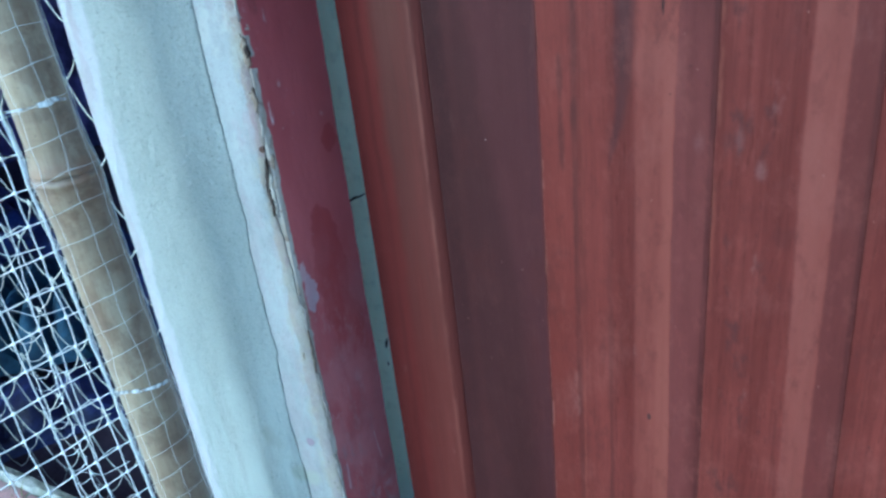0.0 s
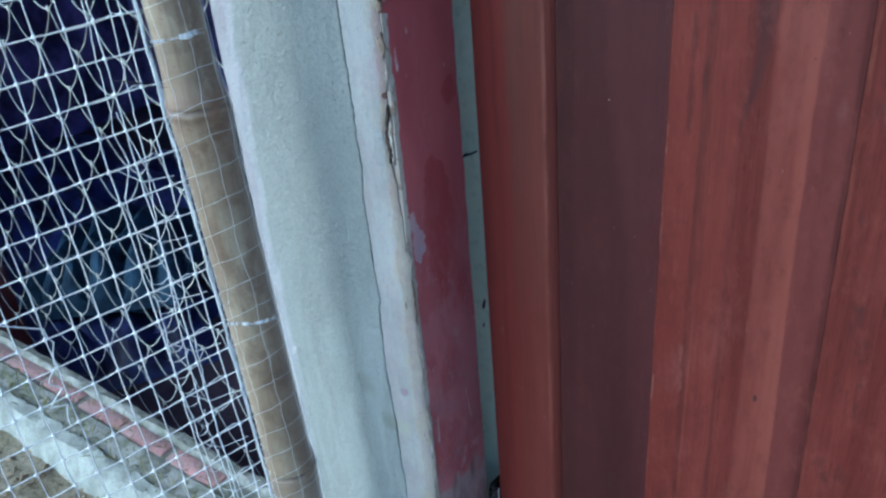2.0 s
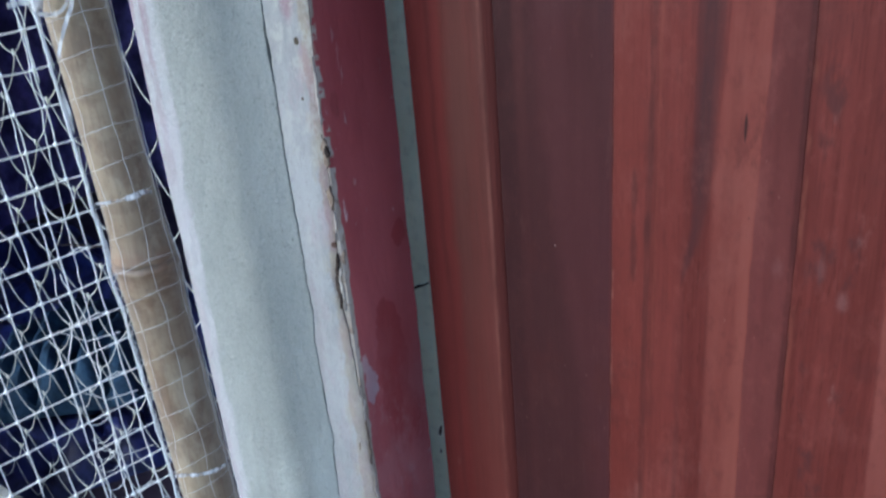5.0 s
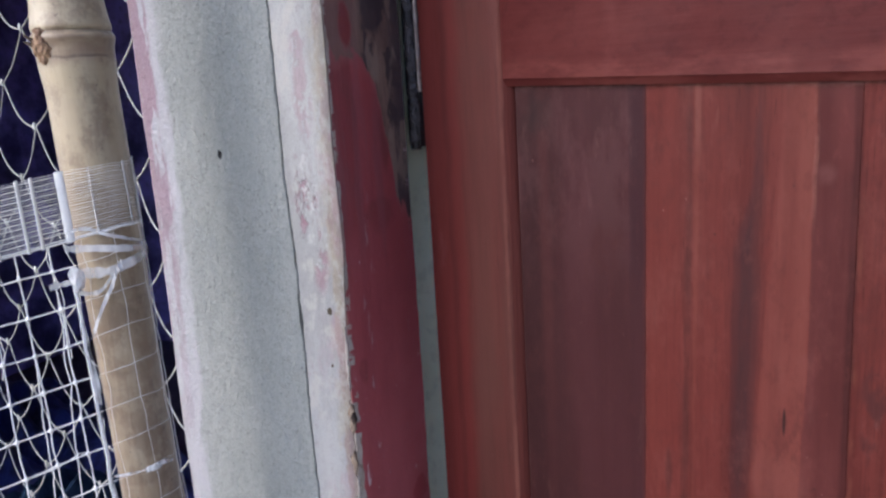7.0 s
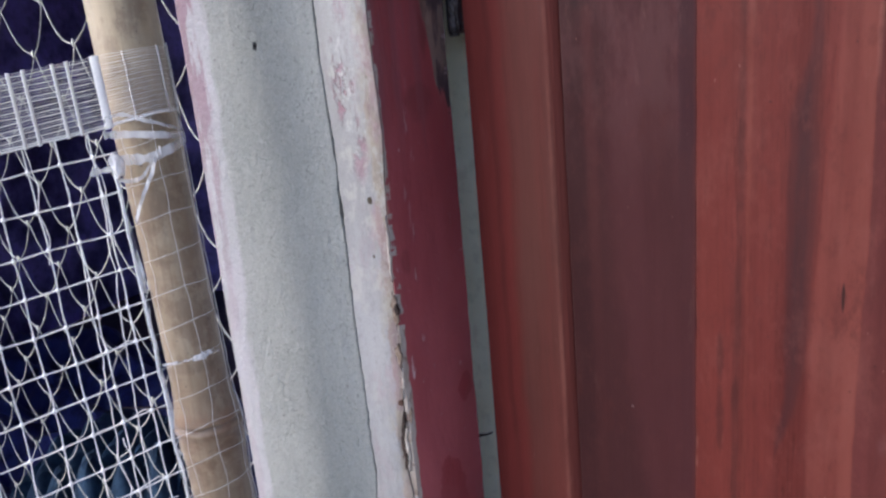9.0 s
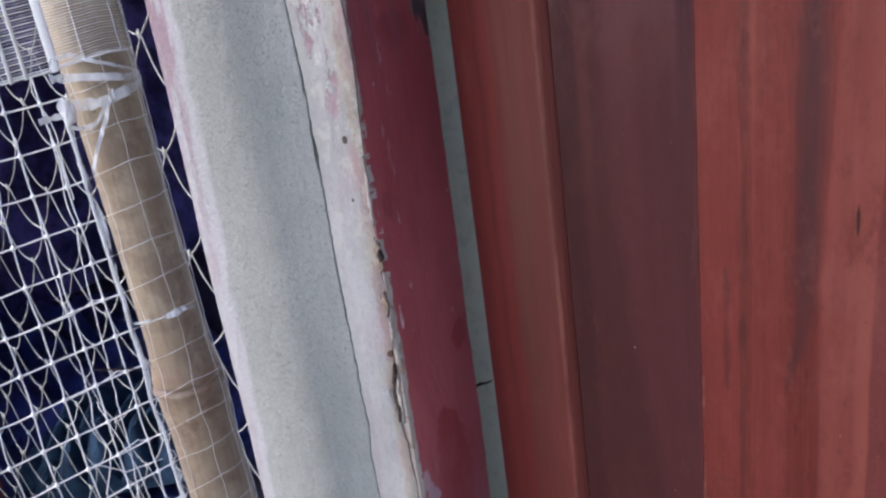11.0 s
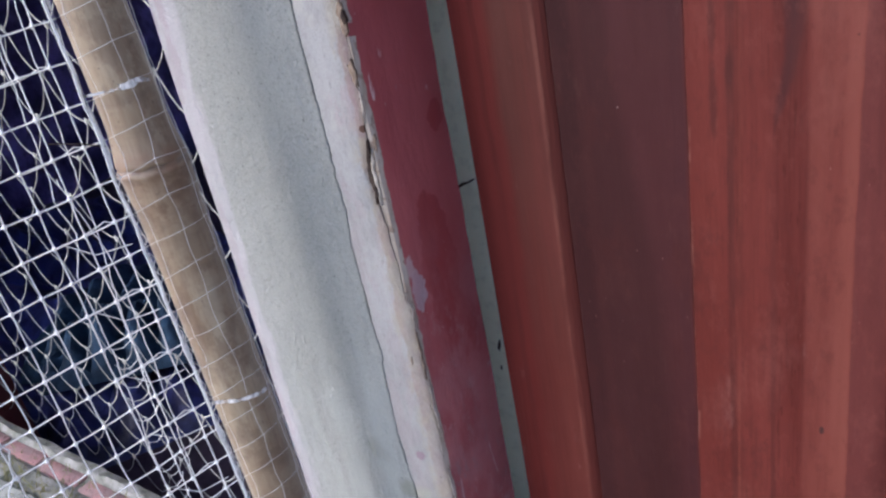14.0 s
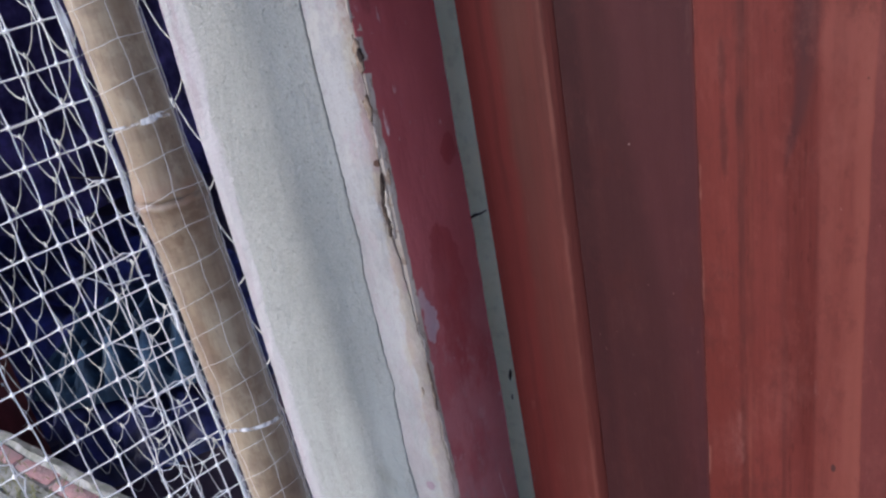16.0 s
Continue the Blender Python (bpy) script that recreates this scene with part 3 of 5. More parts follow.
    smudge = n.both(n.span(n.noise(52, n.at(1, 1, 0.42), 5, 0.65), 0.56, 0.68), band(0.3085, 0.3560, 0.006))
    tint(smudge, 0.7, (0.0402, 0.0148, 0.0148))
    # worn light edge of the second board
    tint(band(seam, [(0.0, 0.1712), (0.86, 0.1776)], 0.0005), n.both(n.span(n.noise(60, n.at(1, 1, 0.5), 5), 0.50, 0.62, 0.0, 0.7), n.span(z, 0.48, 0.60, 1, 0.12)), (0.155, 0.066, 0.052))
    # the dark figure, which thins out and ends half-way down
    wag = n.calc("MULTIPLY_ADD", n.noise(60, n.at(0.2, 0.2, 1), 4, 0.6), 0.004, n.calc("SUBTRACT", x, 0.002))
    core = n.along(z, [(0.51, 0.2265), (0.534, 0.2317), (0.557, 0.2366), (0.59, 0.2384), (0.67, 0.2402), (0.72, 0.2412), (0.745, 0.2402), (0.79, 0.2470), (0.82, 0.2462), (0.86, 0.2480)])
    wide = n.along(z, [(0.508, -0.001), (0.53, 0.0028), (0.56, 0.0042), (0.60, 0.0072), (0.70, 0.0090), (0.74, 0.0080), (0.78, 0.0036), (0.82, 0.0020), (0.85, 0.0)])
    off = n.calc("SUBTRACT", n.calc("ABSOLUTE", n.calc("SUBTRACT", wag, core)), wide)
    tint(n.span(off, -0.0022, 0.0016, 1, 0), 0.62, grain((0.0300, 0.0118, 0.0135), (0.0460, 0.0165, 0.0170)))
    tint(n.span(n.calc("ADD", off, 0.0042), -0.002, 0.002, 1, 0), 0.55, (0.0270, 0.0132, 0.0150))
    tint(n.span(off, -0.001, 0.0060, 1, 0), n.both(n.span(n.noise(80, n.at(1, 1, 0.12), 4), 0.45, 0.6), 0.35), (0.056, 0.0165, 0.0150))
    # scratches, drips, rubbed places and specks
    scr = n.blob((0.2655, 0.006, 0.6325), (0.0010, 0.02, 0.0085), 0.25, 200, 0.35)
    tint(scr, 0.95, (0.0160, 0.0090, 0.0090))
    tint(n.blob((0.2605, 0.006, 0.2925), (0.0015, 0.02, 0.0034), 0.3, 300, 0.3), 0.9, (0.035, 0.018, 0.018))
    tint(n.blob((0.1253, 0.006, 0.5275), (0.0007, 0.02, 0.0007), 0.2, 300, 0.3), 0.7, (0.26, 0.21, 0.21))
    tint(n.blob((0.3332, 0.006, 0.5210), (0.0030, 0.02, 0.0055), 0.9, 230, 0.9), 0.14, (0.30, 0.21, 0.21))
    tint(n.blob((0.3185, 0.006, 0.5420), (0.0026, 0.02, 0.0075), 0.9, 230, 0.9), 0.10, (0.27, 0.18, 0.18))
    tint(n.blob((0.2920, 0.006, 0.538), (0.0030, 0.02, 0.0060), 0.9, 230, 0.9), 0.08, (0.25, 0.16, 0.16))
    tint(n.blob((0.096, 0.006, 0.834), (0.010, 0.02, 0.013), 0.7, 110, 0.6), 0.65, (0.018, 0.011, 0.012))
    tint(n.blob((0.2845, 0.006, 0.792), (0.0050, 0.02, 0.0050), 0.5, 140, 0.7), 0.35, (0.14, 0.060, 0.055))
    tint(n.both(band(0.2080, 0.2118, 0.0008), n.span(z, 0.79, 0.83, 0, 1)), 0.35, (0.17, 0.075, 0.060))
    tint(n.both(band(0.2768, 0.2796, 0.0006), n.span(z, 0.74, 0.80, 0, 1)), n.span(n.noise(70, n.at(1, 1, 0.4)), 0.45, 0.6, 0.0, 0.5), (0.17, 0.075, 0.060))
    tint(n.span(n.calc("MULTIPLY_ADD", n.noise(60, n.at(1, 1, 2), 5, 0.7), 0.016, n.calc("MULTIPLY_ADD", x, 0.04, z)), 0.862, 0.868), 0.45, (0.20, 0.11, 0.10))
    # greyish reflected sheen painted over the first board's upper part
    board_sheen = n.both(n.span(n.noise(28, n.at(1, 1, 0.4, (3, 0, 2)), 6, 0.7), 0.42, 0.6), n.span(z, 0.66, 0.82, 0, 0.3))
    tint(n.both(board_sheen, band(0.07, 0.165, 0.003)), 0.9, (0.105, 0.050, 0.052))
    flame = n.noise(85, n.at(1, 1, 0.5, (8, 1, 4)), 6, 0.72)
    tint(n.span(flame, 0.52, 0.66, 0, 0.28), n.span(x, 0.172, 0.178, 0.4, 1), (0.058, 0.0150, 0.0135))
    tint(n.span(flame, 0.46, 0.34, 0, 0.22), n.span(x, 0.172, 0.178, 0.3, 1), (0.130, 0.0400, 0.0330))
    specks = n.both(n.span(n.voronoi(70), 0.05, 0.07, 0.55, 0), n.span(n.noise(9), 0.52, 0.6))
    tint(specks, 1.0, (0.0335, 0.0134, 0.0134))
    haze = n.span(n.noise(17, n.at(1, 1, 0.55, (2, 0, 5)), 7, 0.72), 0.5, 0.68, 0, 0.22)
    tint(haze, n.span(x, 0.172, 0.178, 0.25, 1), (0.165, 0.062, 0.052))
    blot = n.span(n.noise(30, n.at(1, 1, 0.45, (6, 0, 1)), 6, 0.7), 0.56, 0.68, 0, 0.4)
    tint(blot, 1.0, (0.048, 0.0135, 0.0125))
    tint(n.span(n.voronoi(120, n.at(1, 1, 0.4)), 0.03, 0.06, 0.6, 0), n.span(n.noise(15, n.at(1, 1, 1, (1, 1, 3))), 0.5, 0.58), (0.2, 0.11, 0.1))
    rub = n.span(n.noise(60, n.at(1, 1, 0.22), 6, 0.7), 0.6, 0.72, 0, 0.12)
    tint(rub, n.span(z, 0.55, 0.85, 0.5, 1), (0.242, 0.134, 0.114))
    c = n.mix(1.0, c, (0.97, 0.92, 0.87), "MULTIPLY")  # tone of the varnish over all the boards
    return n.done(c, r, 0, h, 0.0006, 0.11)


def simple(name, a, b, scale=30, rough=0.7, bump_scale=200, depth=0.0005, metal=0.0, stretch=(1, 1, 1), spec=0.5):
    n = Nodes(name)
    c = n.mix(n.span(n.noise(scale, n.at(*stretch), 5, 0.6), 0.33, 0.67), a, b)
    c = n.mix(n.span(n.noise(scale * 7, n.at(*stretch), 3), 0.5, 0.75, 0, 0.4), c, tuple(0.6 * q for q in a))
    return n.done(c, rough, metal, n.noise(bump_scale, n.at(*stretch), 4), depth, spec)


def sheer(m, share):
    """Lets part of the light through, as thin white nylon does."""
    t = m.node_tree
    b, out = t.nodes["Principled BSDF"], t.nodes["Material Output"]
    through_it, blend = t.nodes.new("ShaderNodeBsdfTranslucent"), t.nodes.new("ShaderNodeMixShader")
    through_it.inputs["Color"].default_value = (0.95, 0.95, 0.93, 1)
    blend.inputs[0].default_value = share
    t.links.new(b.outputs[0], blend.inputs[1])
    t.links.new(through_it.outputs[0], blend.inputs[2])
    t.links.new(blend.outputs[0], out.inputs[0])
    return m


def bamboo_material():
    n = Nodes("dry_bamboo")
    height = n.calc("SUBTRACT", n.axis(2), 0.16)
    fibre = n.noise(260, n.at(1, 1, 0.03), 4, 0.6)
    c = n.mix(n.span(n.noise(14, n.at(1, 1, 0.5), 4), 0.35, 0.65), (0.215, 0.153, 0.090), (0.30, 0.230, 0.146))
    c = n.mix(n.span(fibre, 0.4, 0.7, 0, 0.4), c, (0.18, 0.11, 0.062))
    c = n.mix(n.span(n.noise(22, n.at(1, 1, 1.2), 6, 0.7), 0.5, 0.66, 0, 0.5), c, (0.15, 0.087, 0.048))
    c = n.mix(n.span(n.noise(60, n.at(1, 1, 0.6), 4, 0.65), 0.58, 0.7, 0, 0.45), c, (0.13, 0.083, 0.055))
    # pale upper internodes, browner stretch round the middle node
    c = n.mix(n.span(height, 0.6, 0.95, 0, 0.75), c, (0.44, 0.368, 0.228))
    c = n.mix(n.span(n.noise(16, n.at(1.6, 1.6, 0.5, (4, 4, 4)), 6, 0.7), 0.48, 0.68, 0, 0.5), c, (0.455, 0.395, 0.282))
    c = n.mix(n.span(n.noise(90, n.at(1, 1, 0.3, (7, 4, 4)), 5, 0.7), 0.55, 0.68, 0, 0.4), c, (0.16, 0.105, 0.07))
    c = n.mix(n.span(n.noise(30, n.at(0.25, 0.25, 1.6), 5, 0.65), 0.55, 0.72, 0, 0.4), c, (0.13, 0.083, 0.055))
    for q, tone in ((0.9045, 0.6), (0.551, 0.55), (0.19, 0.8)):
        d = n.calc("SUBTRACT", n.calc("MULTIPLY_ADD", n.noise(45), 0.006, height), q + 0.003)
        c = n.mix(n.span(n.calc("ABSOLUTE", d), 0.0004, 0.0022, tone, 0), c, (0.07, 0.045, 0.03))
        c = n.mix(n.span(n.calc("ABSOLUTE", n.calc("ADD", d, 0.012)), 0.003, 0.012, 0.5 * tone, 0), c, (0.2, 0.125, 0.075))
    hem = n.calc("SUBTRACT", n.calc("MULTIPLY_ADD", n.noise(50), 0.005, height), 0.0025)
    c = n.mix(n.both(n.both(n.span(hem, 0.8875, 0.8895), n.span(hem, 0.901, 0.904, 1, 0)), n.span(n.noise(40, n.at(1, 1, 2), 5, 0.7), 0.38, 0.6, 0.25, 0.8)), c, (0.21, 0.14, 0.085))
    c = n.mix(n.both(n.span(n.calc("ABSOLUTE", n.calc("SUBTRACT", hem, 0.8885)), 0.0003, 0.0012, 1, 0), n.span(n.noise(60), 0.42, 0.55, 0, 0.7)), c, (0.10, 0.065, 0.042))
    scar = n.both(n.span(n.calc("ABSOLUTE", n.calc("SUBTRACT", height, 0.553)), 0.004, 0.014, 1, 0), n.span(n.noise(70), 0.42, 0.58))
    c = n.mix(n.both(scar, 0.7), c, (0.2, 0.11, 0.06))
    below = n.both(n.span(n.calc("ABSOLUTE", n.calc("SUBTRACT", height, 0.530)), 0.010, 0.030, 1, 0), n.span(n.noise(48, n.at(1, 1, 1.5), 6, 0.7), 0.46, 0.6))
    c = n.mix(n.both(below, 0.7), c, (0.15, 0.085, 0.045))
    c = n.mix(n.both(n.blob((0.012, -0.018, 0.716), (0.012, 0.03, 0.0035), 0.7, 160, 0.4), 0.8), c, (0.05, 0.035, 0.025))
    c = n.mix(n.span(n.noise(320, detail=2), 0.7, 0.74, 0, 0.7), c, (0.1, 0.07, 0.05))
    c = n.mix(n.span(n.noise(26, n.at(1, 1, 0.8, (9, 2, 1)), 7, 0.74), 0.50, 0.60, 0, 0.5), c, (0.135, 0.086, 0.052))
    n.b.inputs["Sheen Weight"].default_value, n.b.inputs["Sheen Roughness"].default_value = 0.35, 0.5
    return n.done(c, 0.42, 0, fibre, 0.0005)


def plastic_material(alpha, low=0.6, high=1.4):
    n = Nodes("clear_plastic_tape")
    c = n.mix(n.span(n.noise(120), 0.4, 0.6), (0.88, 0.88, 0.86), (0.98, 0.97, 0.94))
    n.link(n.span(n.noise(60 if low > 0.5 else 170, n.at(1, 1, 0.3), 3, 0.5), 0.35, 0.65, low * alpha, high * alpha), n.b.inputs["Alpha"])
    n.b.inputs["Subsurface Weight"].default_value = 0.0
    return n.done(c, 0.1, 0, n.noise(500, n.at(1, 1, 0.3)), 0.0006)


def soil_material():
    n = Nodes("dry_soil")
    c = n.mix(n.span(n.noise(14, detail=6), 0.35, 0.65), (0.20, 0.168, 0.122), (0.30, 0.26, 0.20))
    c = n.mix(n.span(n.noise(130, detail=4), 0.46, 0.66, 0, 0.85), c, (0.10, 0.08, 0.055))
    c = n.mix(n.span(n.noise(34, detail=4), 0.5, 0.66, 0, 0.6), c, (0.12, 0.1, 0.065))
    c = n.mix(n.span(n.noise(0.6, detail=3), 0.5, 0.65, 0, 0.35), c, (0.22, 0.22, 0.12))
    bounce_yard = n.both(n.span(n.calc("MULTIPLY_ADD", n.noise(1.3, detail=7, rough=0.65), 1.6, n.axis(1)), -1.6, 0.5, 0.9, 0), n.span(n.noise(0.7, detail=6), 0.3, 0.6, 0.55, 1.0))
    c = n.mix(bounce_yard, c, n.mix(n.span(n.noise(3, detail=6), 0.35, 0.65), (0.33, 0.29, 0.225), (0.44, 0.395, 0.32)))  # unseen yard earth, paled to bounce light onto door and pier
    return n.done(c, 0.95, 0, n.noise(90, detail=6), 0.006, 0.2)


PLASTER, LIMEWASH, MAROON = plaster_material(), limewash_material(), maroon_material()
STOP = simple("grey_green_paint", (0.80, 0.81, 0.64), (0.85, 0.86, 0.70), 14, 0.5, 120, 0.0004)
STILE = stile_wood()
RAIL = rail_wood()
PANEL = panel_wood()
IRON = simple("rusted_iron", (0.012, 0.010, 0.012), (0.045, 0.038, 0.042), 120, 0.13, 330, 0.0022, 0.5)
BAMBOO, PLASTIC, FILM, FOIL, SOIL = bamboo_material(), plastic_material(0.34), plastic_material(0.50, 0.1, 1.8), plastic_material(0.62), soil_material()
TWINE = sheer(simple("white_nylon_twine", (0.92, 0.92, 0.90), (0.97, 0.97, 0.96), 60, 0.5, 900, 0.0), 0.15)
TAPE = sheer(simple("white_woven_tape", (0.97, 0.965, 0.94), (0.985, 0.98, 0.96), 80, 0.32, 900, 0.0, spec=0.7), 0.3)
OLDTWINE = simple("weathered_twine", (0.40, 0.40, 0.37), (0.60, 0.60, 0.56), 60, 0.75, 900, 0.0003)
BRICK = simple("red_brick", (0.33, 0.235, 0.225), (0.44, 0.245, 0.235), 32, 0.95, 160, 0.004)
MORTAR = simple("grey_mortar", (0.17, 0.175, 0.14), (0.33, 0.325, 0.30), 40, 0.95, 130, 0.004)
KERB = simple("pale_cement", (0.21, 0.22, 0.195), (0.36, 0.375, 0.34), 30, 0.9, 120, 0.003)
ROTTEN = simple("rotten_edge", (0.03, 0.02, 0.016), (0.08, 0.055, 0.04), 120, 0.95, 400, 0.001)
# blue put into the room's walls in place of lens fringing
INSIDE = simple("fringe_blue_wall", (0.080, 0.064, 0.17), (0.36, 0.28, 0.76), 4.5, 0.95, 60, 0.002)
# floor's purple tint stands in for lens glow over the dark
FLOORDARK = simple("glow_tinted_floor", (0.085, 0.062, 0.095), (0.13, 0.095, 0.13), 5, 0.95, 60, 0.004)
NAVY = simple("navy_sheet", (0.020, 0.022, 0.08), (0.065, 0.080, 0.30), 9, 0.38, 60, 0.002)
LEAFEDGE = simple("scraped_iron_edge", (0.16, 0.12, 0.11), (0.34, 0.29, 0.27), 160, 0.5, 300, 0.0005)
TEAL = simple("teal_cloth", (0.012, 0.034, 0.070), (0.042, 0.098, 0.175), 12, 0.85, 90, 0.002)
REDTIMBER = simple("red_painted_timber", (0.14, 0.03, 0.03), (0.22, 0.055, 0.05), 20, 0.6, 160, 0.0008, 0, (1, 1, 0.2))
GRASS = simple("dry_grass", (0.14, 0.15, 0.06), (0.3, 0.27, 0.14), 40, 0.9, 100, 0.0005)
LITTER = simple("dry_leaf_litter", (0.14, 0.1, 0.06), (0.34, 0.27, 0.17), 30, 0.9, 100, 0.0005)


# ---- mesh helpers ----
def mesh(name, verts, faces, material, parent=None, label="", smooth=True):
    me = bpy.data.meshes.new(name)
    me.from_pydata(verts, [], faces)
    me.validate()
    if smooth:
        me.shade_smooth()
        me.set_sharp_from_angle(angle=radians(38))
    me.materials.append(material)
    ob = new(name, me)
    ob.parent = parent
    if label:
        ob["label"] = label
    return ob


def thing(name, place, label, category, group="", kind="", turn=0.0):
    ob = new(name)
    ob.matrix_world = pose(*place, 0, 0, turn)
    return tagged(ob, label, category, group, kind)


def loft(rings):
    """A closed skin over rings of equal length, with caps."""
    k = len(rings[0])
    v = [p for r in rings for p in r]
    f = [(i * k + j, i * k + (j + 1) % k, (i + 1) * k + (j + 1) % k, (i + 1) * k + j) for i in range(len(rings) - 1) for j in range(k)]
    f += [tuple(range(k))[::-1], tuple((len(rings) - 1) * k + j for j in range(k))]
    return v, f


def join(*parts):
    v, f = [], []
    for pv, pf in parts:
        o = len(v)
        v += pv
        f += [tuple(o + i for i in q) for q in pf]
    return v, f


def tube(points, r, sides=5):
    """A tube along points; r is a number or one for each point."""
    rings = []
    pts = [Vector(p) for p in points]
    for i, p in enumerate(pts):
        d = (pts[min(i + 1, len(pts) - 1)] - pts[max(i - 1, 0)]).normalized()
        a = d.cross(Vector((0.31, -0.95, 0.11)) if abs(d.y) < 0.9 else Vector((1, 0, 0))).normalized()
        b = d.cross(a)
        q = r[i] if isinstance(r, (list, tuple)) else r
        rings.append([tuple(p + (a * math.cos(w) + b * math.sin(w)) * q) for w in (2 * math.pi * j / sides for j in range(sides))])
    return loft(rings)


def block(x0, x1, y0, y1, z0, z1, bevel=0.002):
    """A box with chamfered edges."""
    bm = bmesh.new()
    bmesh.ops.create_cube(bm, size=1.0)
    for w in bm.verts:
        w.co = ((x0 + x1) / 2 + w.co.x * (x1 - x0), (y0 + y1) / 2 + w.co.y * (y1 - y0), (z0 + z1) / 2 + w.co.z * (z1 - z0))
    if bevel:
        bmesh.ops.bevel(bm, geom=bm.edges[:], offset=bevel, segments=2, affect="EDGES", profile=0.5)
    v = [tuple(w.co) for w in bm.verts]
    f = [tuple(w.index for w in q.verts) for q in bm.faces]
    bm.free()
    return v, f


def wob(x, y=0.0, z=0.0):
    return noise.noise(Vector((x, y, z)))


GROUND = -0.16
WALLTOP = 2.5

# ---- setting: the plastered door pier ----
ZS = [GROUND - 0.1 + 0.002 * i for i in range(int((1.25 - GROUND) / 0.002))] + [1.3, 1.6, 2.0, WALLTOP]


CRACK = [(-0.3, -0.334), (0.10, -0.3330), (0.137, -0.3316), (0.16, -0.3338), (0.201, -0.3326), (0.239, -0.3350), (0.275, -0.3366), (0.316, -0.3356), (0.344, -0.3342), (0.351, -0.3320), (0.371, -0.3339), (0.402, -0.3346), (0.428, -0.3348), (0.452, -0.3354), (0.482, -0.3322),
         (0.507, -0.3340), (0.535, -0.3334), (0.562, -0.3340), (0.617, -0.3352), (0.654, -0.3342), (0.676, -0.3340), (0.743, -0.3345), (0.775, -0.3356), (0.807, -0.3369), (0.846, -0.3364), (0.918, -0.3362), (0.96, -0.3371), (2.6, -0.337)]


def crack_x(z):
    """The crooked line of the crack between plaster and limewash."""
    for (a, p), (b, q) in zip(CRACK, CRACK[1:]):
        if z <= b:
            return p + (q - p) * (z - a) / (b - a) + 0.0007 * wob(z * 170, 1.2) + 0.0005 * wob(z * 70, 7.7) + 0.0004 * wob(z * 420, 3.1)
    return CRACK[-1][1]


def crack_w(z):
    return max(0.0006, 0.0008 + 0.0016 * max(0.0, wob(z * 33, 6.6)) + 0.0006 * wob(z * 190, 2.2)) * (0.75 + 0.35 * min(1, max(0, (z - 0.45) / 0.2)))


def paint_x(z):
    """Where the limewash ends against the painted door post."""
    rough = 1 - 0.8 * min(1, max(0, (z - 0.57) / 0.06))
    dip = -0.0045 * max(0.0, 1 - abs((z - 0.502) / 0.035)) ** 0.5
    return -0.2975 - 0.0050 * min(1, max(0, (0.75 - z) / 0.2)) + 0.003 * min(1, max(0, (0.47 - z) / 0.15)) + 0.0012 * wob(z * 14, 9.0) + rough * (0.0016 * wob(z * 45, 2.0) + 0.0013 * wob(z * 130, 4.0)) + dip


pier = tagged(new("wall_pier"), "grey cement plastered pier beside the door", "wall", kind="structure")
rings = []
for z in ZS:
    w = lambda k: 0.0012 * wob(z * 6, k) + 0.0005 * wob(z * 30, k + 5)
    c = crack_x(z) - crack_w(z)
    rings.append([(c, 0.5116, z), (c - 0.0004, 0.5111, z), (c - 0.005, 0.5120 + w(1), z), (-0.36, 0.5170 + w(1), z), (-0.385, 0.5255 + w(2), z), (-0.41, 0.5345 + w(3), z), (-0.437, 0.5425 + w(4), z),
                  (-0.462, 0.5495 + w(5), z), (-0.48, 0.5545 + w(6), z), (-0.492 + w(7), 0.5595, z), (-0.5 + w(8), 0.567, z), (-0.5045 + w(9), 0.579, z),
                  (-0.506, 0.60, z), (-0.506, 0.78, z), (-0.34, 0.78, z), (c, 0.56, z)])
mesh("plaster", *loft(rings), PLASTER, pier)
rings = []
for z in ZS:
    c, e = crack_x(z) + 0.5 * crack_w(z), paint_x(z)
    w, k = 0.0008 * wob(z * 9, 21), min(1, max(0, (z - 0.56) / 0.06))
    rings.append([(c, 0.56, z), (c, 0.5110, z), (c + 0.0005, 0.5104, z), (-0.32, 0.5098 + w, z), (-0.31, 0.5103 + w, z), (e - 0.0025, 0.5112 + w + 0.0006 * k, z), (e, 0.5130 + 0.0004 * k, z), (e + 0.0003, 0.53, z), (e, 0.56, z)])
mesh("limewash_band", *loft(rings), LIMEWASH, pier, "cracked off-white limewash band with pink flakes")
# near-black backing stands in for the shade deep in the crack
mesh("crack_bottom", *block(-0.345, -0.327, 0.519, 0.555, GROUND - 0.1, WALLTOP - 0.01, 0), ROTTEN, pier, "dark crack in the plaster")

# loose slivers along the broken edge of the limewash
STAIN = simple("brown_edge_stain", (0.18, 0.13, 0.095), (0.33, 0.26, 0.19), 120, 0.95, 400, 0.001)
SLIVER = simple("flaked_limewash", (0.42, 0.37, 0.3), (0.55, 0.5, 0.44), 90, 0.9, 400, 0.001)


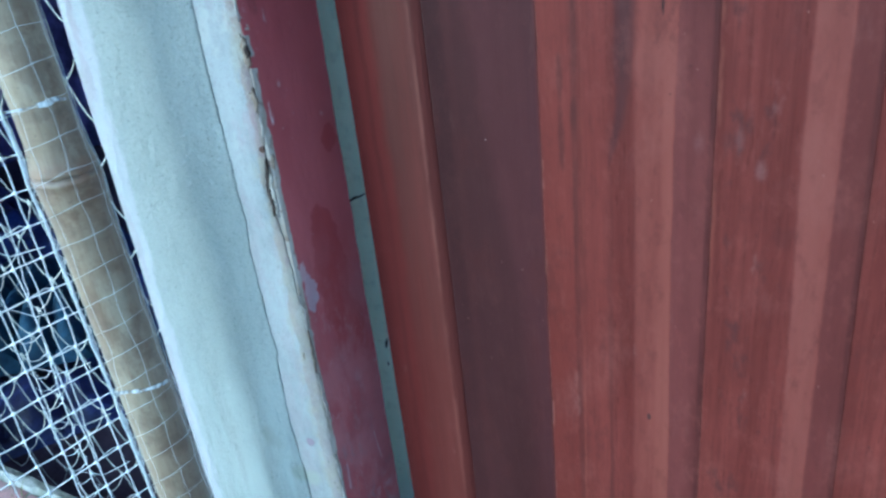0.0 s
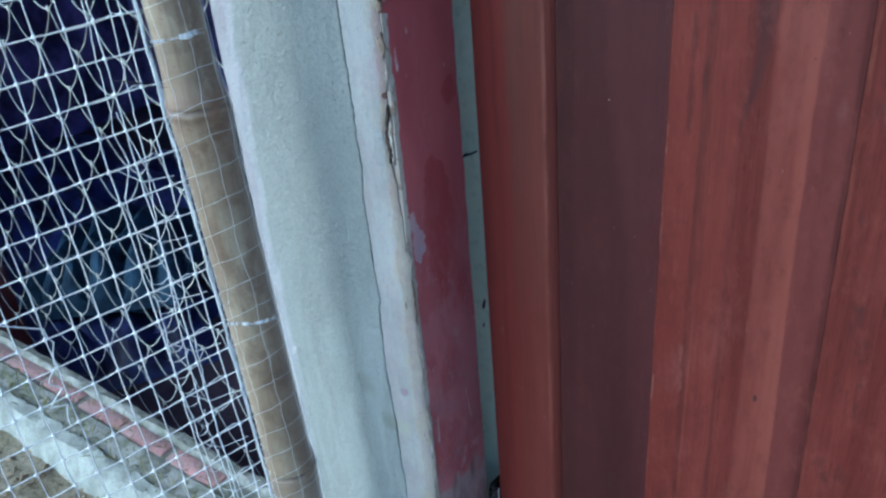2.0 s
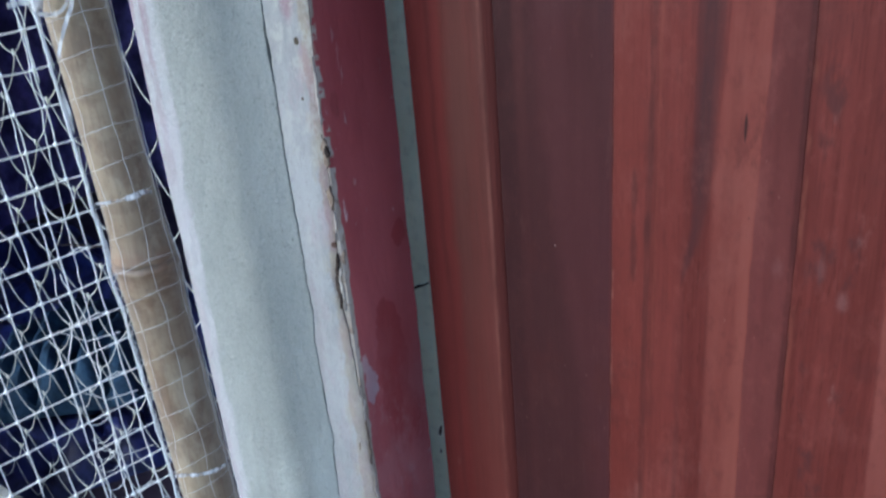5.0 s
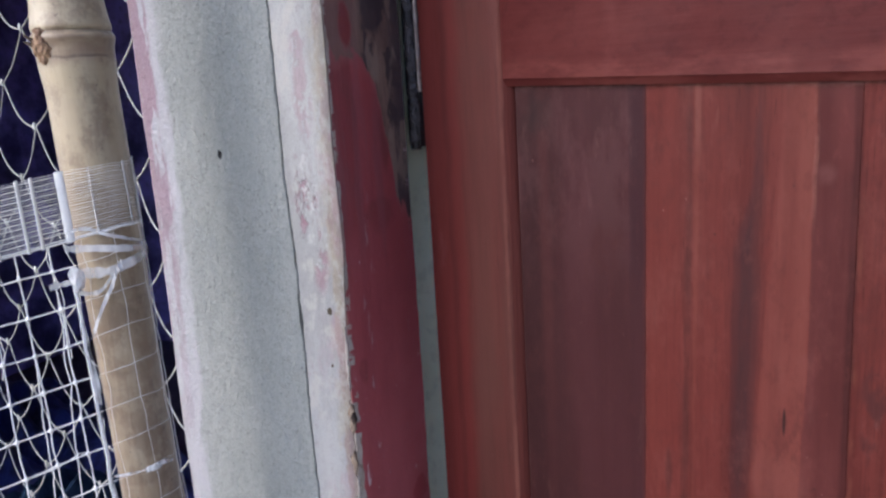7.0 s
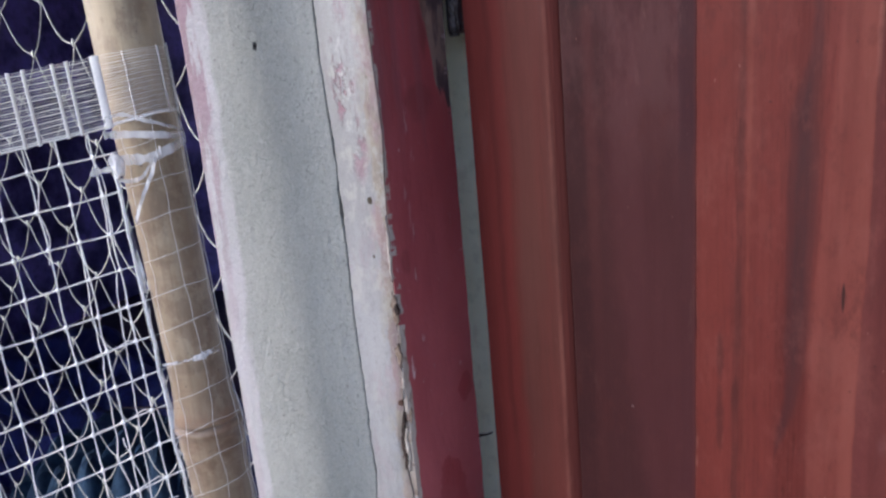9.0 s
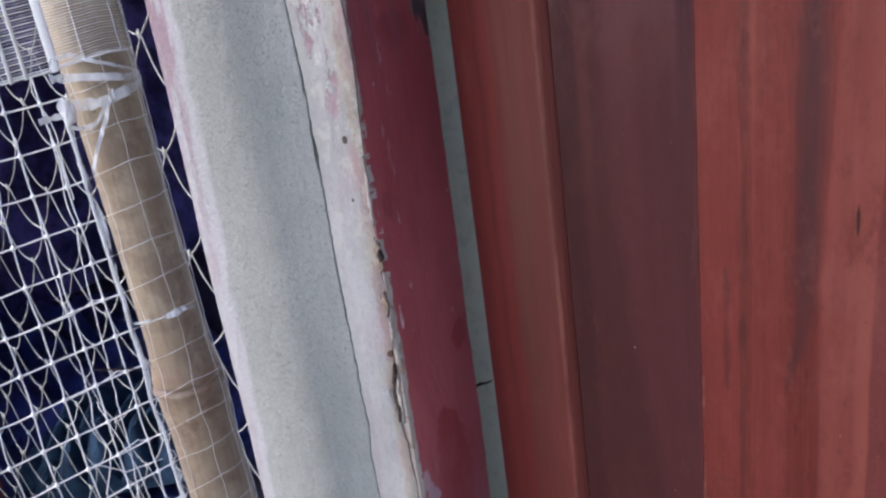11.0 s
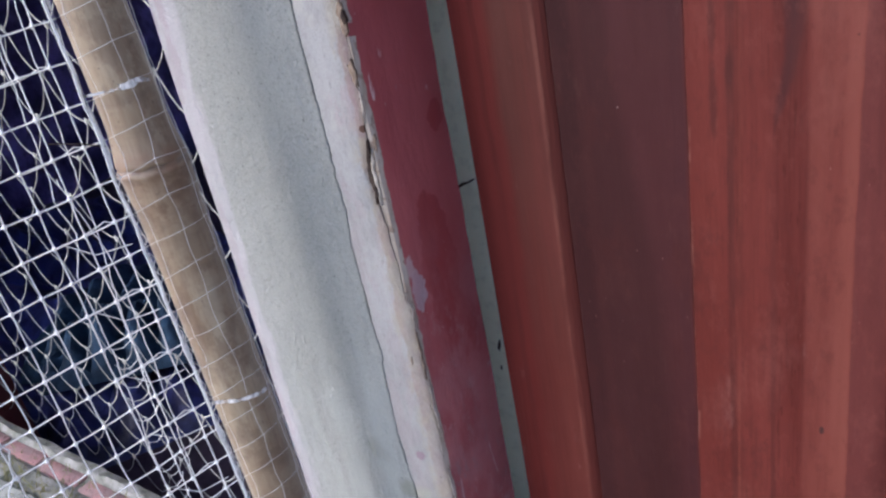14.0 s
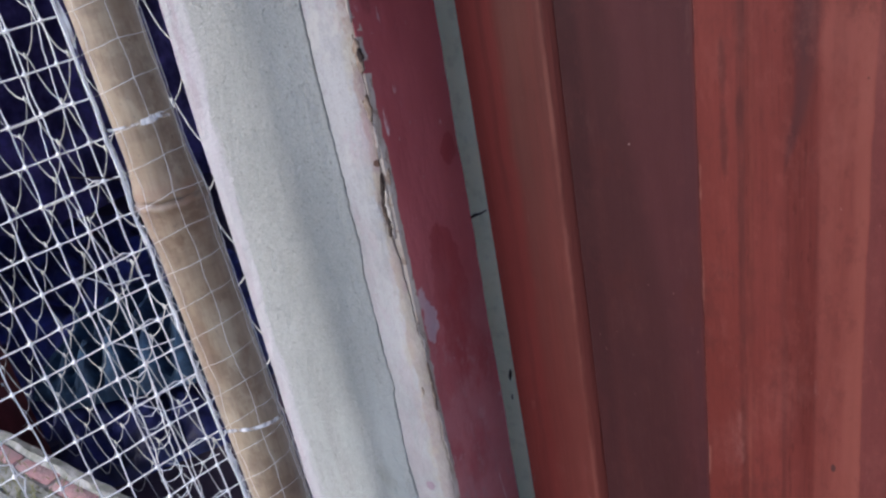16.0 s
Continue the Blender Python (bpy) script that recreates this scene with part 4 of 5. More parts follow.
def ragged(z0, z1, dx, y, w, seed, material, name, step=0.0016):
    """A flat flake with torn edges along the end of the limewash."""
    k = max(5, int((z1 - z0) / step))
    rings = []
    for i in range(k):
        z = z0 + (z1 - z0) * i / (k - 1)
        end = min(1.0, 4.0 * i / (k - 1), 4.0 * (k - 1 - i) / (k - 1)) ** 0.5
        a = w * end * max(0.05, 0.8 + 0.9 * wob(z * 110, seed) + 0.7 * wob(z * 330, seed))
        b = w * end * max(0.05, 0.8 + 0.9 * wob(z * 90, seed + 5) + 0.7 * wob(z * 280, seed + 5))
        c, h = paint_x(z) + dx, y + 0.0004 * wob(z * 120, seed + 8)
        rings.append([(c - a, h + 0.0005, z), (c - 0.3 * a, h, z), (c + 0.4 * b, h + 0.0003, z), (c + b, h + 0.0009, z), (c + b, h + 0.004, z), (c - a, h + 0.004, z)])
    mesh(name, *loft(rings), material, pier)


ragged(0.486, 0.535, 0.0008, 0.5106, 0.0016, 1.0, ROTTEN, "rotten_edge")
ragged(0.484, 0.528, 0.0034, 0.5114, 0.0012, 2.0, SLIVER, "plaster_flake")
ragged(0.500, 0.538, 0.0052, 0.5138, 0.0016, 2.6, STAIN, "rotten_edge")
ragged(0.546, 0.572, 0.0014, 0.5116, 0.0009, 3.0, SLIVER, "plaster_flake")
ragged(0.572, 0.592, 0.0004, 0.5110, 0.0022, 3.4, STAIN, "rotten_edge")
ragged(0.606, 0.630, 0.0002, 0.5112, 0.0026, 3.8, STAIN, "rotten_edge")
ragged(0.614, 0.624, 0.0012, 0.5106, 0.0016, 6.1, ROTTEN, "rotten_edge")
ragged(0.640, 0.690, 0.0000, 0.5110, 0.0010, 3.9, SLIVER, "plaster_flake")
ragged(0.375, 0.412, 0.0016, 0.5122, 0.0006, 4.0, SLIVER, "plaster_flake")
ragged(0.330, 0.378, 0.0016, 0.5118, 0.0006, 4.5, STAIN, "rotten_edge")
ragged(0.270, 0.330, 0.0024, 0.5126, 0.0006, 5.0, SLIVER, "plaster_flake")
ragged(0.130, 0.235, 0.0020, 0.5122, 0.0008, 5.5, SLIVER, "plaster_flake")
ragged(0.346, 0.354, -0.0060, 0.5096, 0.0009, 7.0, STAIN, "rotten_edge")

# ---- setting: the painted door post with its rebate ----
post = tagged(new("door_frame"), "maroon painted wooden door post, worn round the hinge", "door frame", kind="structure")
rings = []
for z in ZS:
    w = lambda k: 0.0008 * wob(z * 12, k) + 0.0004 * wob(z * 50, k)
    rings.append([(-0.330, 0.57, z), (-0.312, 0.5185, z), (-0.3045, 0.5152, z), (-0.2995, 0.5136 + 0.5 * w(31), z), (-0.2968, 0.5168 + 0.5 * w(32), z), (-0.2925 + w(32), 0.5245, z), (-0.2890 + w(33), 0.5310, z), (-0.2858 + w(33), 0.5380, z), (-0.2825 + w(34), 0.5460, z), (-0.2788 + w(34), 0.5575, z), (-0.2756 + w(35), 0.5705, z), (-0.2740 + w(35), 0.5860, z), (-0.2734 + w(36), 0.5900, z), (-0.277, 0.5935, z), (-0.33, 0.5935, z)])
mesh("jamb", *loft(rings), MAROON, post)
mesh("rebate", *block(-0.339, -0.248, 0.645, 0.70, GROUND, 2.0, 0.001), STOP, post, "grey-green painted rebate behind the door gap")
mesh("rebate_side", *block(-0.339, -0.315, 0.594, 0.6445, GROUND, 2.0, 0), STOP, post)
mark = [(-0.2985, 0.6445, 0.4425), (-0.2925, 0.6440, 0.4465), (-0.2875, 0.6436, 0.4475), (-0.2805, 0.6430, 0.4512)]
mesh("cobweb_thread", *tube(mark, [0.0012, 0.0016, 0.0010, 0.0008]), IRON, post, "dark thread across the gap")
mesh("dirt_spot", *tube([(-0.2850, 0.6448, 0.270), (-0.2845, 0.6438, 0.275), (-0.2835, 0.6438, 0.279), (-0.2830, 0.6448, 0.283)], [0.0006, 0.0018, 0.0016, 0.0006]), ROTTEN, post)
mesh("dirt_spot", *tube([(-0.2860, 0.6448, 0.247), (-0.2858, 0.644, 0.250), (-0.2855, 0.6448, 0.253)], [0.0004, 0.0010, 0.0004]), ROTTEN, post)

# ---- setting: the rest of the house, closed round the room ----
front = tagged(new("wall_front"), "grey plastered house front round the door", "wall", kind="structure")
mesh("lintel_wall", *block(-0.506, 3.4, 0.53, 0.78, 2.05, WALLTOP, 0.004), PLASTER, front)
mesh("side_wall", *block(0.62, 3.4, 0.53, 0.78, GROUND - 0.1, 2.05, 0.004), PLASTER, front)
mesh("right_jamb", *block(0.55, 0.62, 0.53, 0.66, GROUND, 2.05, 0.003), MAROON, front)
mesh("head_wall", *block(-3.4, -0.507, 0.72, 0.95, 1.9, WALLTOP, 0.004), PLASTER, front)
mesh("far_wall", *block(-3.4, -2.3, 0.72, 0.95, GROUND - 0.1, 1.9, 0.004), PLASTER, front)
back = tagged(new("wall_back"), "dark wall of the unlit room, blue for lens fringing", "wall", kind="structure")
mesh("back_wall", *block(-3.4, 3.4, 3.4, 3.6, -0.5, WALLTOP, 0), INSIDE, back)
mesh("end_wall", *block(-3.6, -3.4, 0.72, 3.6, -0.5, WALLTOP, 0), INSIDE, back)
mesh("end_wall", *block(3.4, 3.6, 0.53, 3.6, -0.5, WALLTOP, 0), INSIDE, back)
for x0, x1, y0, y1 in ((-3.625, -3.602, 0.72, 3.625), (3.602, 3.625, 0.53, 3.625), (-3.6, 3.6, 3.602, 3.625)):
    mesh("outer_render", *block(x0, x1, y0, y1, -0.5, WALLTOP, 0), PLASTER, back, "grey cement plaster outside")
# slab runs out past the front as an unseen eave, added to shade the upper wall
tagged(mesh("ceiling", *block(-3.6, 3.6, -0.55, 3.6, WALLTOP + 0.002, WALLTOP + 0.14, 0), INSIDE), "dark ceiling slab over the room, with an added eave", "ceiling", kind="structure")
tagged(mesh("floor", *block(-3.6, 3.6, 0.80, 3.6, -0.6, -0.42, 0), FLOORDARK), "dark earth floor of the room, purple for lens glow", "floor", kind="structure")

# ---- setting: yard soil, one sheet to the horizon ----
gx = sorted(set([-900, -200, -60, -20, -8, -4, -3.72, -3.68, -3.0] + [round(-2.6 + 0.03 * i, 3) for i in range(110)] + [1.2, 2, 3.68, 3.72, 8, 20, 60, 200, 900]))
gy = sorted(set([-900, -200, -60, -20, -8, -4, -2, -1] + [round(-0.5 + 0.03 * i, 3) for i in range(48)] + [1.0, 2, 3.68, 3.72, 20, 60, 200, 900]))


def soil_z(x, y):
    if 0.85 < y < 3.7 and abs(x) < 3.7:
        return -0.66
    if abs(x) > 2.99 or abs(y) > 2:
        return GROUND
    bank = min(1.0, max(0.0, (-0.30 - x + 0.06 * wob(y * 3, 5)) / 0.25)) * min(1.0, max(0.0, (y + 0.9) / 0.9)) * min(1.0, max(0.0, (x + 2.9) / 0.6))
    z = GROUND + 0.118 * bank + 0.010 * wob(x * 3, y * 3) + 0.006 * wob(x * 13, y * 13, 2)
    edge = 0.560 - 0.25 * (x + 0.6) if x < -0.45 else 0.64
    return -0.62 if y > edge else z


gv = [(x, y, soil_z(x, y)) for y in gy for x in gx]
gf = [(j * len(gx) + i, j * len(gx) + i + 1, (j + 1) * len(gx) + i + 1, (j + 1) * len(gx) + i) for j in range(len(gy) - 1) for i in range(len(gx) - 1)]
tagged(mesh("ground", gv, gf, SOIL), "dry brown yard soil with litter", "ground", kind="structure")

# ---- setting: worn brick edge of the plinth under the opening ----
SLOPE = math.degrees(math.atan2(-0.25, 1))
plinth = thing("plinth", (-0.60, 0.585, 0), "worn brick plinth edge with grey mortar and pale cement skirting", "plinth", kind="structure", turn=SLOPE)


def strip(x0, x1, profile, step=0.012, amp=0.004, seed=0.0):
    rings = []
    for i in range(int((x1 - x0) / step) + 1):
        x = x0 + i * step
        rings.append([(x, y + amp * wob(x * 22, k * 2.3 + seed), z + 0.7 * amp * wob(x * 26, k * 1.7 + seed + 9)) for k, (y, z) in enumerate(profile)])
    return loft(rings)


mesh("mortar_bed", *strip(-1.9, 0.22, [(0.0, -0.004), (-0.012, 0.0), (-0.016, -0.002), (-0.021, -0.009), (-0.046, -0.009), (-0.052, -0.004), (-0.078, -0.006), (-0.090, -0.010), (-0.095, -0.63), (0.0, -0.63), (0.003, -0.02)], amp=0.0035), MORTAR, plinth, "grey crumbling mortar")
mesh("skirting", *strip(-1.9, 0.22, [(-0.080, -0.014), (-0.088, -0.003), (-0.106, -0.004), (-0.116, -0.013), (-0.124, -0.028), (-0.129, -0.05), (-0.134, -0.3), (-0.080, -0.3)], amp=0.006, seed=4), KERB, plinth, "pale cement skirting, chipped")

# ---- the door, ajar towards the yard ----
door = thing("door_1", (-0.262, 0.598, 0), "red-brown varnished wooden panel door standing ajar", "door", kind="structure", turn=-15.5)
DB, DT = -0.13, 1.9


def moulded(x0, x1, z0, z1, sides, depth=0.035, lip=0.007, sink=0.0080):
    """A frame member whose panel-side edges slope back; sides: which of l, r, b, t slope."""
    e = lambda k: lip if k in sides else 0.0
    f = [(x0 + 0.0022, z0 + 0.001), (x1 - 0.0022, z0 + 0.001), (x1 - 0.0022, z1 - 0.001), (x0 + 0.0022, z1 - 0.001)]
    m = [(x0, z0), (x1, z0), (x1, z1), (x0, z1)]
    o = [(x0 - e("l"), z0 - e("b")), (x1 + e("r"), z0 - e("b")), (x1 + e("r"), z1 + e("t")), (x0 - e("l"), z1 + e("t"))]
    grid = [[(x, 0.0, z) for x, z in f], [(x, 0.0016, z) for x, z in m], [(x, sink, z) for x, z in o], [(x, depth, z) for x, z in o]]
    return loft(grid)


def stile_mesh():
    rings = []
    prof = [(0.0, 0.035), (0.0, 0.003), (0.0012, 0.0008), (0.004, 0.0), (0.035, 0.0004), (0.062, 0.0), (0.0700, 0.0002), (0.0722, 0.0014), (0.0770, 0.0078), (0.0779, 0.0098), (0.0779, 0.035)]
    for i in range(60):
        z = DB + (DT - DB) * i / 59
        rings.append([(x + 0.0004 * wob(z * 8, k), y + 0.0003 * wob(z * 10, k + 3), z) for k, (x, y) in enumerate(prof)])
    return loft(rings)


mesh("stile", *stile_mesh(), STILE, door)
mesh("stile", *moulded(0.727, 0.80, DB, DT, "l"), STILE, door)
# shears the lock rail alone, to fit its slope in the camera's view
sag = lambda vf: ([(x, y, z - 0.04 * (x - 0.08) if z > 0.8 and z < 1.0 else z) for x, y, z in vf[0]], vf[1])
mesh("lock_rail", *sag(moulded(0.0725, 0.7275, 0.8580, 1.06, "bt", 0.034, 0.0042, 0.0042)), RAIL, door)
mesh("bottom_rail", *moulded(0.0725, 0.7275, DB + 0.002, 0.0, "t", 0.034), RAIL, door)
mesh("top_rail", *moulded(0.0725, 0.7275, 1.80, DT - 0.002, "b", 0.034), RAIL, door)
seams = [(0.0782, 0.0782), (0.1695, 0.1758), (0.3035, 0.3015), (0.4085, 0.3925), (0.49, 0.49), (0.57, 0.57), (0.65, 0.65), (0.728, 0.728)]
for (a0, a1), (b0, b1) in zip(seams, seams[1:]):
    for z0, z1 in ((-0.004, 0.8605), (1.063, 1.803)):
        lift = 0.0006 * wob(a0 * 40, z0)
        rings = []
        for z in sorted([z0, z1] + [q for q in (0.2, 0.36, 0.52, 0.60, 0.70, 0.78) if z0 < q < z1]):
            a, b = a0 + (a1 - a0) * z / 0.86, b0 + (b1 - b0) * z / 0.86 - 0.00002
            if a0 < 0.08:  # the first board has shrunk away from the stile above and below
                a = 0.0779 + 0.0003 * min(1, max(0, (0.52 - z) / 0.16, (z - 0.66) / 0.1))
            y = 0.0082 + lift
            rings.append([(a, 0.0225, z), (a, y + 0.0004, z), (a + 0.0004, y, z), (b - 0.0004, y, z), (b, y + 0.0004, z), (b, 0.0225, z)])
        mesh("panel_board", *loft(rings), PANEL, door, "", False)
mesh("panel_backing", *block(0.078, 0.728, 0.0240, 0.030, -0.003, 1.803, 0), RAIL, door)


def hinge(z0, length):
    """A corroded butt hinge: barrel of five knuckles round a pin, and the leaf let into the door edge."""
    leaf = mesh("hinge", *block(-0.0012, 0.0012, 0.001, 0.031, z0, z0 + length, 0.0004), IRON, door, "black rusted iron hinge")
    cx, cy, r = -0.0066, -0.0012, 0.0052
    n = 5
    for i in range(n):
        a, b = z0 + length * i / n + 0.0007, z0 + length * (i + 1) / n - 0.0007
        rings = []
        for j in range(13):
            z = a + (b - a) * j / 12
            q = r * (0.93 if j in (0, 12) else 1.0)
            rings.append([(cx + math.cos(w) * q * (1 + 0.05 * wob(z * 210, w)), cy + math.sin(w) * q * (1 + 0.05 * wob(z * 210, w + 4)), z) for w in (2 * math.pi * k / 14 for k in range(14))])
        mesh("knuckle", *loft(rings), IRON, leaf)
    mesh("pin", *tube([(cx, cy, z0 - 0.002), (cx, cy, z0 + length + 0.002)], 0.0042, 10), IRON, leaf)
    mesh("leaf_lip", *block(-0.0052, 0.0006, -0.0048, 0.001, z0, z0 + 0.034, 0.0006), IRON, leaf)
    mesh("leaf_edge", *block(-0.0009, 0.0007, -0.0022, 0.0008, z0 + 0.042, z0 + length, 0.0004), LEAFEDGE, leaf, "scraped pale hinge leaf edge")
    mesh("frame_leaf", *block(-0.0128, -0.0112, 0.0, 0.018, z0, z0 + length, 0.0004), IRON, leaf)


hinge(0.812, 0.19)
hinge(-0.05, 0.112)
hinge(1.66, 0.13)

# ---- bamboo pole ----
R = 0.0221


NODES = (-0.13, 0.19, 0.551, 0.9045, 1.24)


def pole_c(z):
    return Vector((-0.4135 - 0.0356 * z, 0.446, z))


def pole_r(z):
    """Radius: slimmer above the middle node, thicker again at the top, swollen at the nodes."""
    slim = 1 - 0.07 * min(1.0, max(0.0, (z - 0.553) / 0.03)) * min(1.0, max(0.0, (0.80 - z) / 0.12))
    swell = sum(0.0022 * math.exp(-((z - q) / 0.012) ** 2) + 0.0012 * math.exp(-((z - q + 0.02) / 0.012) ** 2) for q in NODES)
    return R * slim * (1 + 0.06 * max(0, (z - 0.75) / 0.5)) + swell


pole = thing("bamboo_pole", (-0.408, 0.446, GROUND), "dry tan bamboo pole standing against the pier", "pole")
rings = []
for i in range(1000):
    z = GROUND - 0.02 + i * 0.00155
    r = pole_r(z) * (1 + 0.02 * wob(z * 5, 1))
    c = pole_c(z) + Vector((0.0012 * wob(z * 3, 8), 0.0012 * wob(z * 3, 9), 0))
    ring = []
    for k in range(48):
        w = 2 * math.pi * k / 48
        q = r * (1 + 0.012 * wob(math.cos(w) * 2, math.sin(w) * 2, z * 6))
        for m in NODES:
            d = z - m - 0.0022 * wob(math.cos(w) * 1.5, math.sin(w) * 1.5, m * 9) - 0.0012 * wob(math.cos(w) * 5, math.sin(w) * 5, m * 9)
            q -= 0.0026 * math.exp(-(d / 0.0014) ** 2) * (0.7 + 0.5 * wob(w * 2, m)) - 0.0012 * math.exp(-((d + 0.004) / 0.003) ** 2)
        ring.append(tuple(c + Vector((math.cos(w) * q, math.sin(w) * q, 0)) - pole.location))
    rings.append(ring)
mesh("culm", *loft(rings), BAMBOO, pole)
bud = pole_c(0.8955) + Vector((-0.0030, -0.0190, 0)) - pole.location
bm = bmesh.new()
bmesh.ops.create_icosphere(bm, subdivisions=4, radius=0.0105)
for v in bm.verts:
    v.co = Vector((v.co.x * 0.8, v.co.y * 0.8, v.co.z * 1.15)) * (1 + 0.22 * wob(v.co.x * 300, v.co.y * 300, v.co.z * 300) + 0.16 * wob(v.co.x * 900, v.co.y * 900, v.co.z * 900)) + bud
me = bpy.data.meshes.new("branch_scar")
bm.to_mesh(me)
bm.free()
me.materials.append(simple("scar_wood", (0.15, 0.085, 0.05), (0.40, 0.26, 0.15), 150, 0.85, 500, 0.002))
new("branch_scar", me).parent = pole
for k, (dx, dz, up) in enumerate(((-0.0065, 0.001, 0.003), (-0.0060, 0.004, 0.004))):
    a = bud + Vector((dx, -0.005, dz))
    mesh("splinter", *tube([tuple(a), tuple(a + Vector((-0.003, -0.001, 0.5 * up))), tuple(a + Vector((-0.0060, -0.0015, up)))], [0.0016, 0.0010, 0.0003], 5), ROTTEN, pole)

# ---- white net tied along the pole ----
TX, TY = 0.6, -0.8
MU, MZ = 0.0197, 0.0255
BEND = 0.0225


def net_at(u, z, off=0.0):
    """u: way along the net, 0 where it touches the pole, minus out into the opening, plus round the pole."""
    zz = z + 0.22 * min(max(u, -BEND), 0.012) * min(1.0, max(0.4, (0.90 - z) / 0.15)) + (0.076 + 0.05 * min(1.0, max(0.0, (z - 0.74) / 0.04))) * min(0.0, u + BEND)
    c = pole_c(zz)
    r = pole_r(zz) + 0.0014 - off
    if u <= 0:
        p = c + Vector((TX, TY, 0)) * r + Vector((TY, -TX, 0)) * min(-u, BEND) + Vector((-0.5, -0.866, 0)) * max(0.0, -u - BEND)
    else:
        a = math.atan2(TY, TX) + u / r
        p = c + Vector((math.cos(a), math.sin(a), 0)) * r
    return p


def shake(i, j, amp=0.0016):
    return amp * wob(i * 3.7, j * 2.9, 1.3), amp * wob(i * 2.1, j * 4.3, 8.8)


net = thing("badminton_net", (-0.424, 0.428, 0.8), "white square-mesh nylon net with woven top tape, tied to bamboo", "net")
cols = list(range(-20, 4))
rows = list(range(0, 35))
ZTOP = 0.7599


def knot(i, j):
    du, dz = shake(i, j, 0.0014 if i < 0 else 0.0026)
    z = ZTOP - j * MZ + dz
    u = -0.0136 + i * MU + du
    return u, z


def rel(p):
    return tuple(p - net.location)


def strand(ends, r=0.00058, k=4, bow=0.0012, seed=0.0, off=0.0):
    """A twine through lattice places, slightly bowed between the knots, thinned over the pole to look fainter from the
    camera.
    """
    pts, rad = [], []
    for a, ((u0, z0), (u1, z1)) in enumerate(zip(ends, ends[1:])):
        for s in range(k):
            q = s / k
            b = bow * (2.2 if u0 > -0.02 else 1.0) * math.sin(math.pi * q) * wob(a * 1.9, seed, 4.4)
            u = u0 + (u1 - u0) * q + b
            pts.append(rel(net_at(u, z0 + (z1 - z0) * q - abs(b) * 0.6, off)))
            rad.append(r * (0.25 if u > -0.02 else 1.0))
    pts.append(rel(net_at(*ends[-1], off)))
    rad.append(rad[-1])
    return tube(pts, rad, 4)


last = 0.0365
parts = []
for j in rows:
    ends = [knot(i, j) for i in cols if knot(i, j)[0] < last]
    parts.append(strand(ends + [(last, ends[-1][1] + 0.003 * wob(j, 5))], seed=j))
for i in cols:
    if -0.0136 + i * MU < last:
        top = (knot(i, 0)[0], 0.775)
        parts.append(strand([top] + [knot(i, j) for j in rows], seed=i + 50))
tagged(mesh("net_mesh", *join(*parts), TWINE, net), kind="stuff")
# knots where the twines cross
parts = []
for i in cols:
    for j in rows:
        u, z = knot(i, j)
        if -0.38 < u < -0.02:
            p = net_at(u, z) + Vector((0.0002, -0.0003, 0))
            parts.append(tube([rel(p + Vector((0, 0, d))) for d in (-0.002, 0, 0.002)], [0.0006, 0.0021, 0.0006], 6))
tagged(mesh("knotting", *join(*parts), TWINE, net), kind="stuff")
# selvedge loops along the edge that lies on the pole
pts = []
for k in range(190):
    z = 0.80 - k * 0.0047
    pts.append(rel(net_at(last - 0.001 + 0.0050 * wob(k * 0.83, 2.2) + 0.0055 * wob(k * 0.21, 6), z + 0.003 * wob(k * 0.9, 4))))
mesh("selvedge", *tube(pts, 0.00032, 4), TWINE, net)
# slack second layer: a few lengthways twines that drift together, small loops strung between them, doubled crosswise twines near the pole
parts = []
SLACK = (((0.745, -0.0530), (0.60, -0.0590), (0.555, -0.0617), (0.53, -0.0583), (0.506, -0.0690), (0.44, -0.0683), (0.41, -0.0697), (0.35, -0.0727), (0.29, -0.0703), (0.20, -0.066), (0.06, -0.060)),
         ((0.745, -0.0335), (0.60, -0.0430), (0.555, -0.0447), (0.53, -0.0463), (0.48, -0.0520), (0.44, -0.0543), (0.406, -0.0577), (0.353, -0.0604), (0.288, -0.0613), (0.20, -0.056), (0.06, -0.050)),
         ((0.57, -0.0560), (0.50, -0.0440), (0.42, -0.0470), (0.35, -0.0510), (0.28, -0.0540), (0.20, -0.049), (0.06, -0.043)))


def slack_u(keys, z):
    for (a, p), (b, q) in zip(keys, keys[1:]):
        if z >= b:
            return p + (q - p) * (a - z) / (a - b)
    return keys[-1][1]


for i, keys in enumerate(SLACK):
    z, pts = keys[0][0], []
    while z > keys[-1][0]:
        pts.append((slack_u(keys, z) + 0.0016 * wob(z * 55, i * 3.1), z))
        z -= 0.0085
    parts.append(strand(pts, 0.00046, 2, 0.001, i + 90, 0.003))
for k in range(17):
    z = 0.452 - k * 0.0150 + 0.006 * wob(k * 1.9, 4)
    a, b = slack_u(SLACK[0], z) - 0.002, slack_u(SLACK[1], z) + 0.0025 * (1 + wob(k * 2.7, 2))
    dip = 0.0050 + 0.005 * wob(k * 2.3, 8)
    parts.append(strand([(a, z + 0.002), (a + 0.18 * (b - a), z - 0.6 * dip), (0.5 * (a + b), z - dip), (b - 0.15 * (b - a), z - 0.5 * dip), (b, z + 0.003 + 0.003 * wob(k * 3.3, 1))], 0.00034, 3, 0.001, k + 120, 0.002))
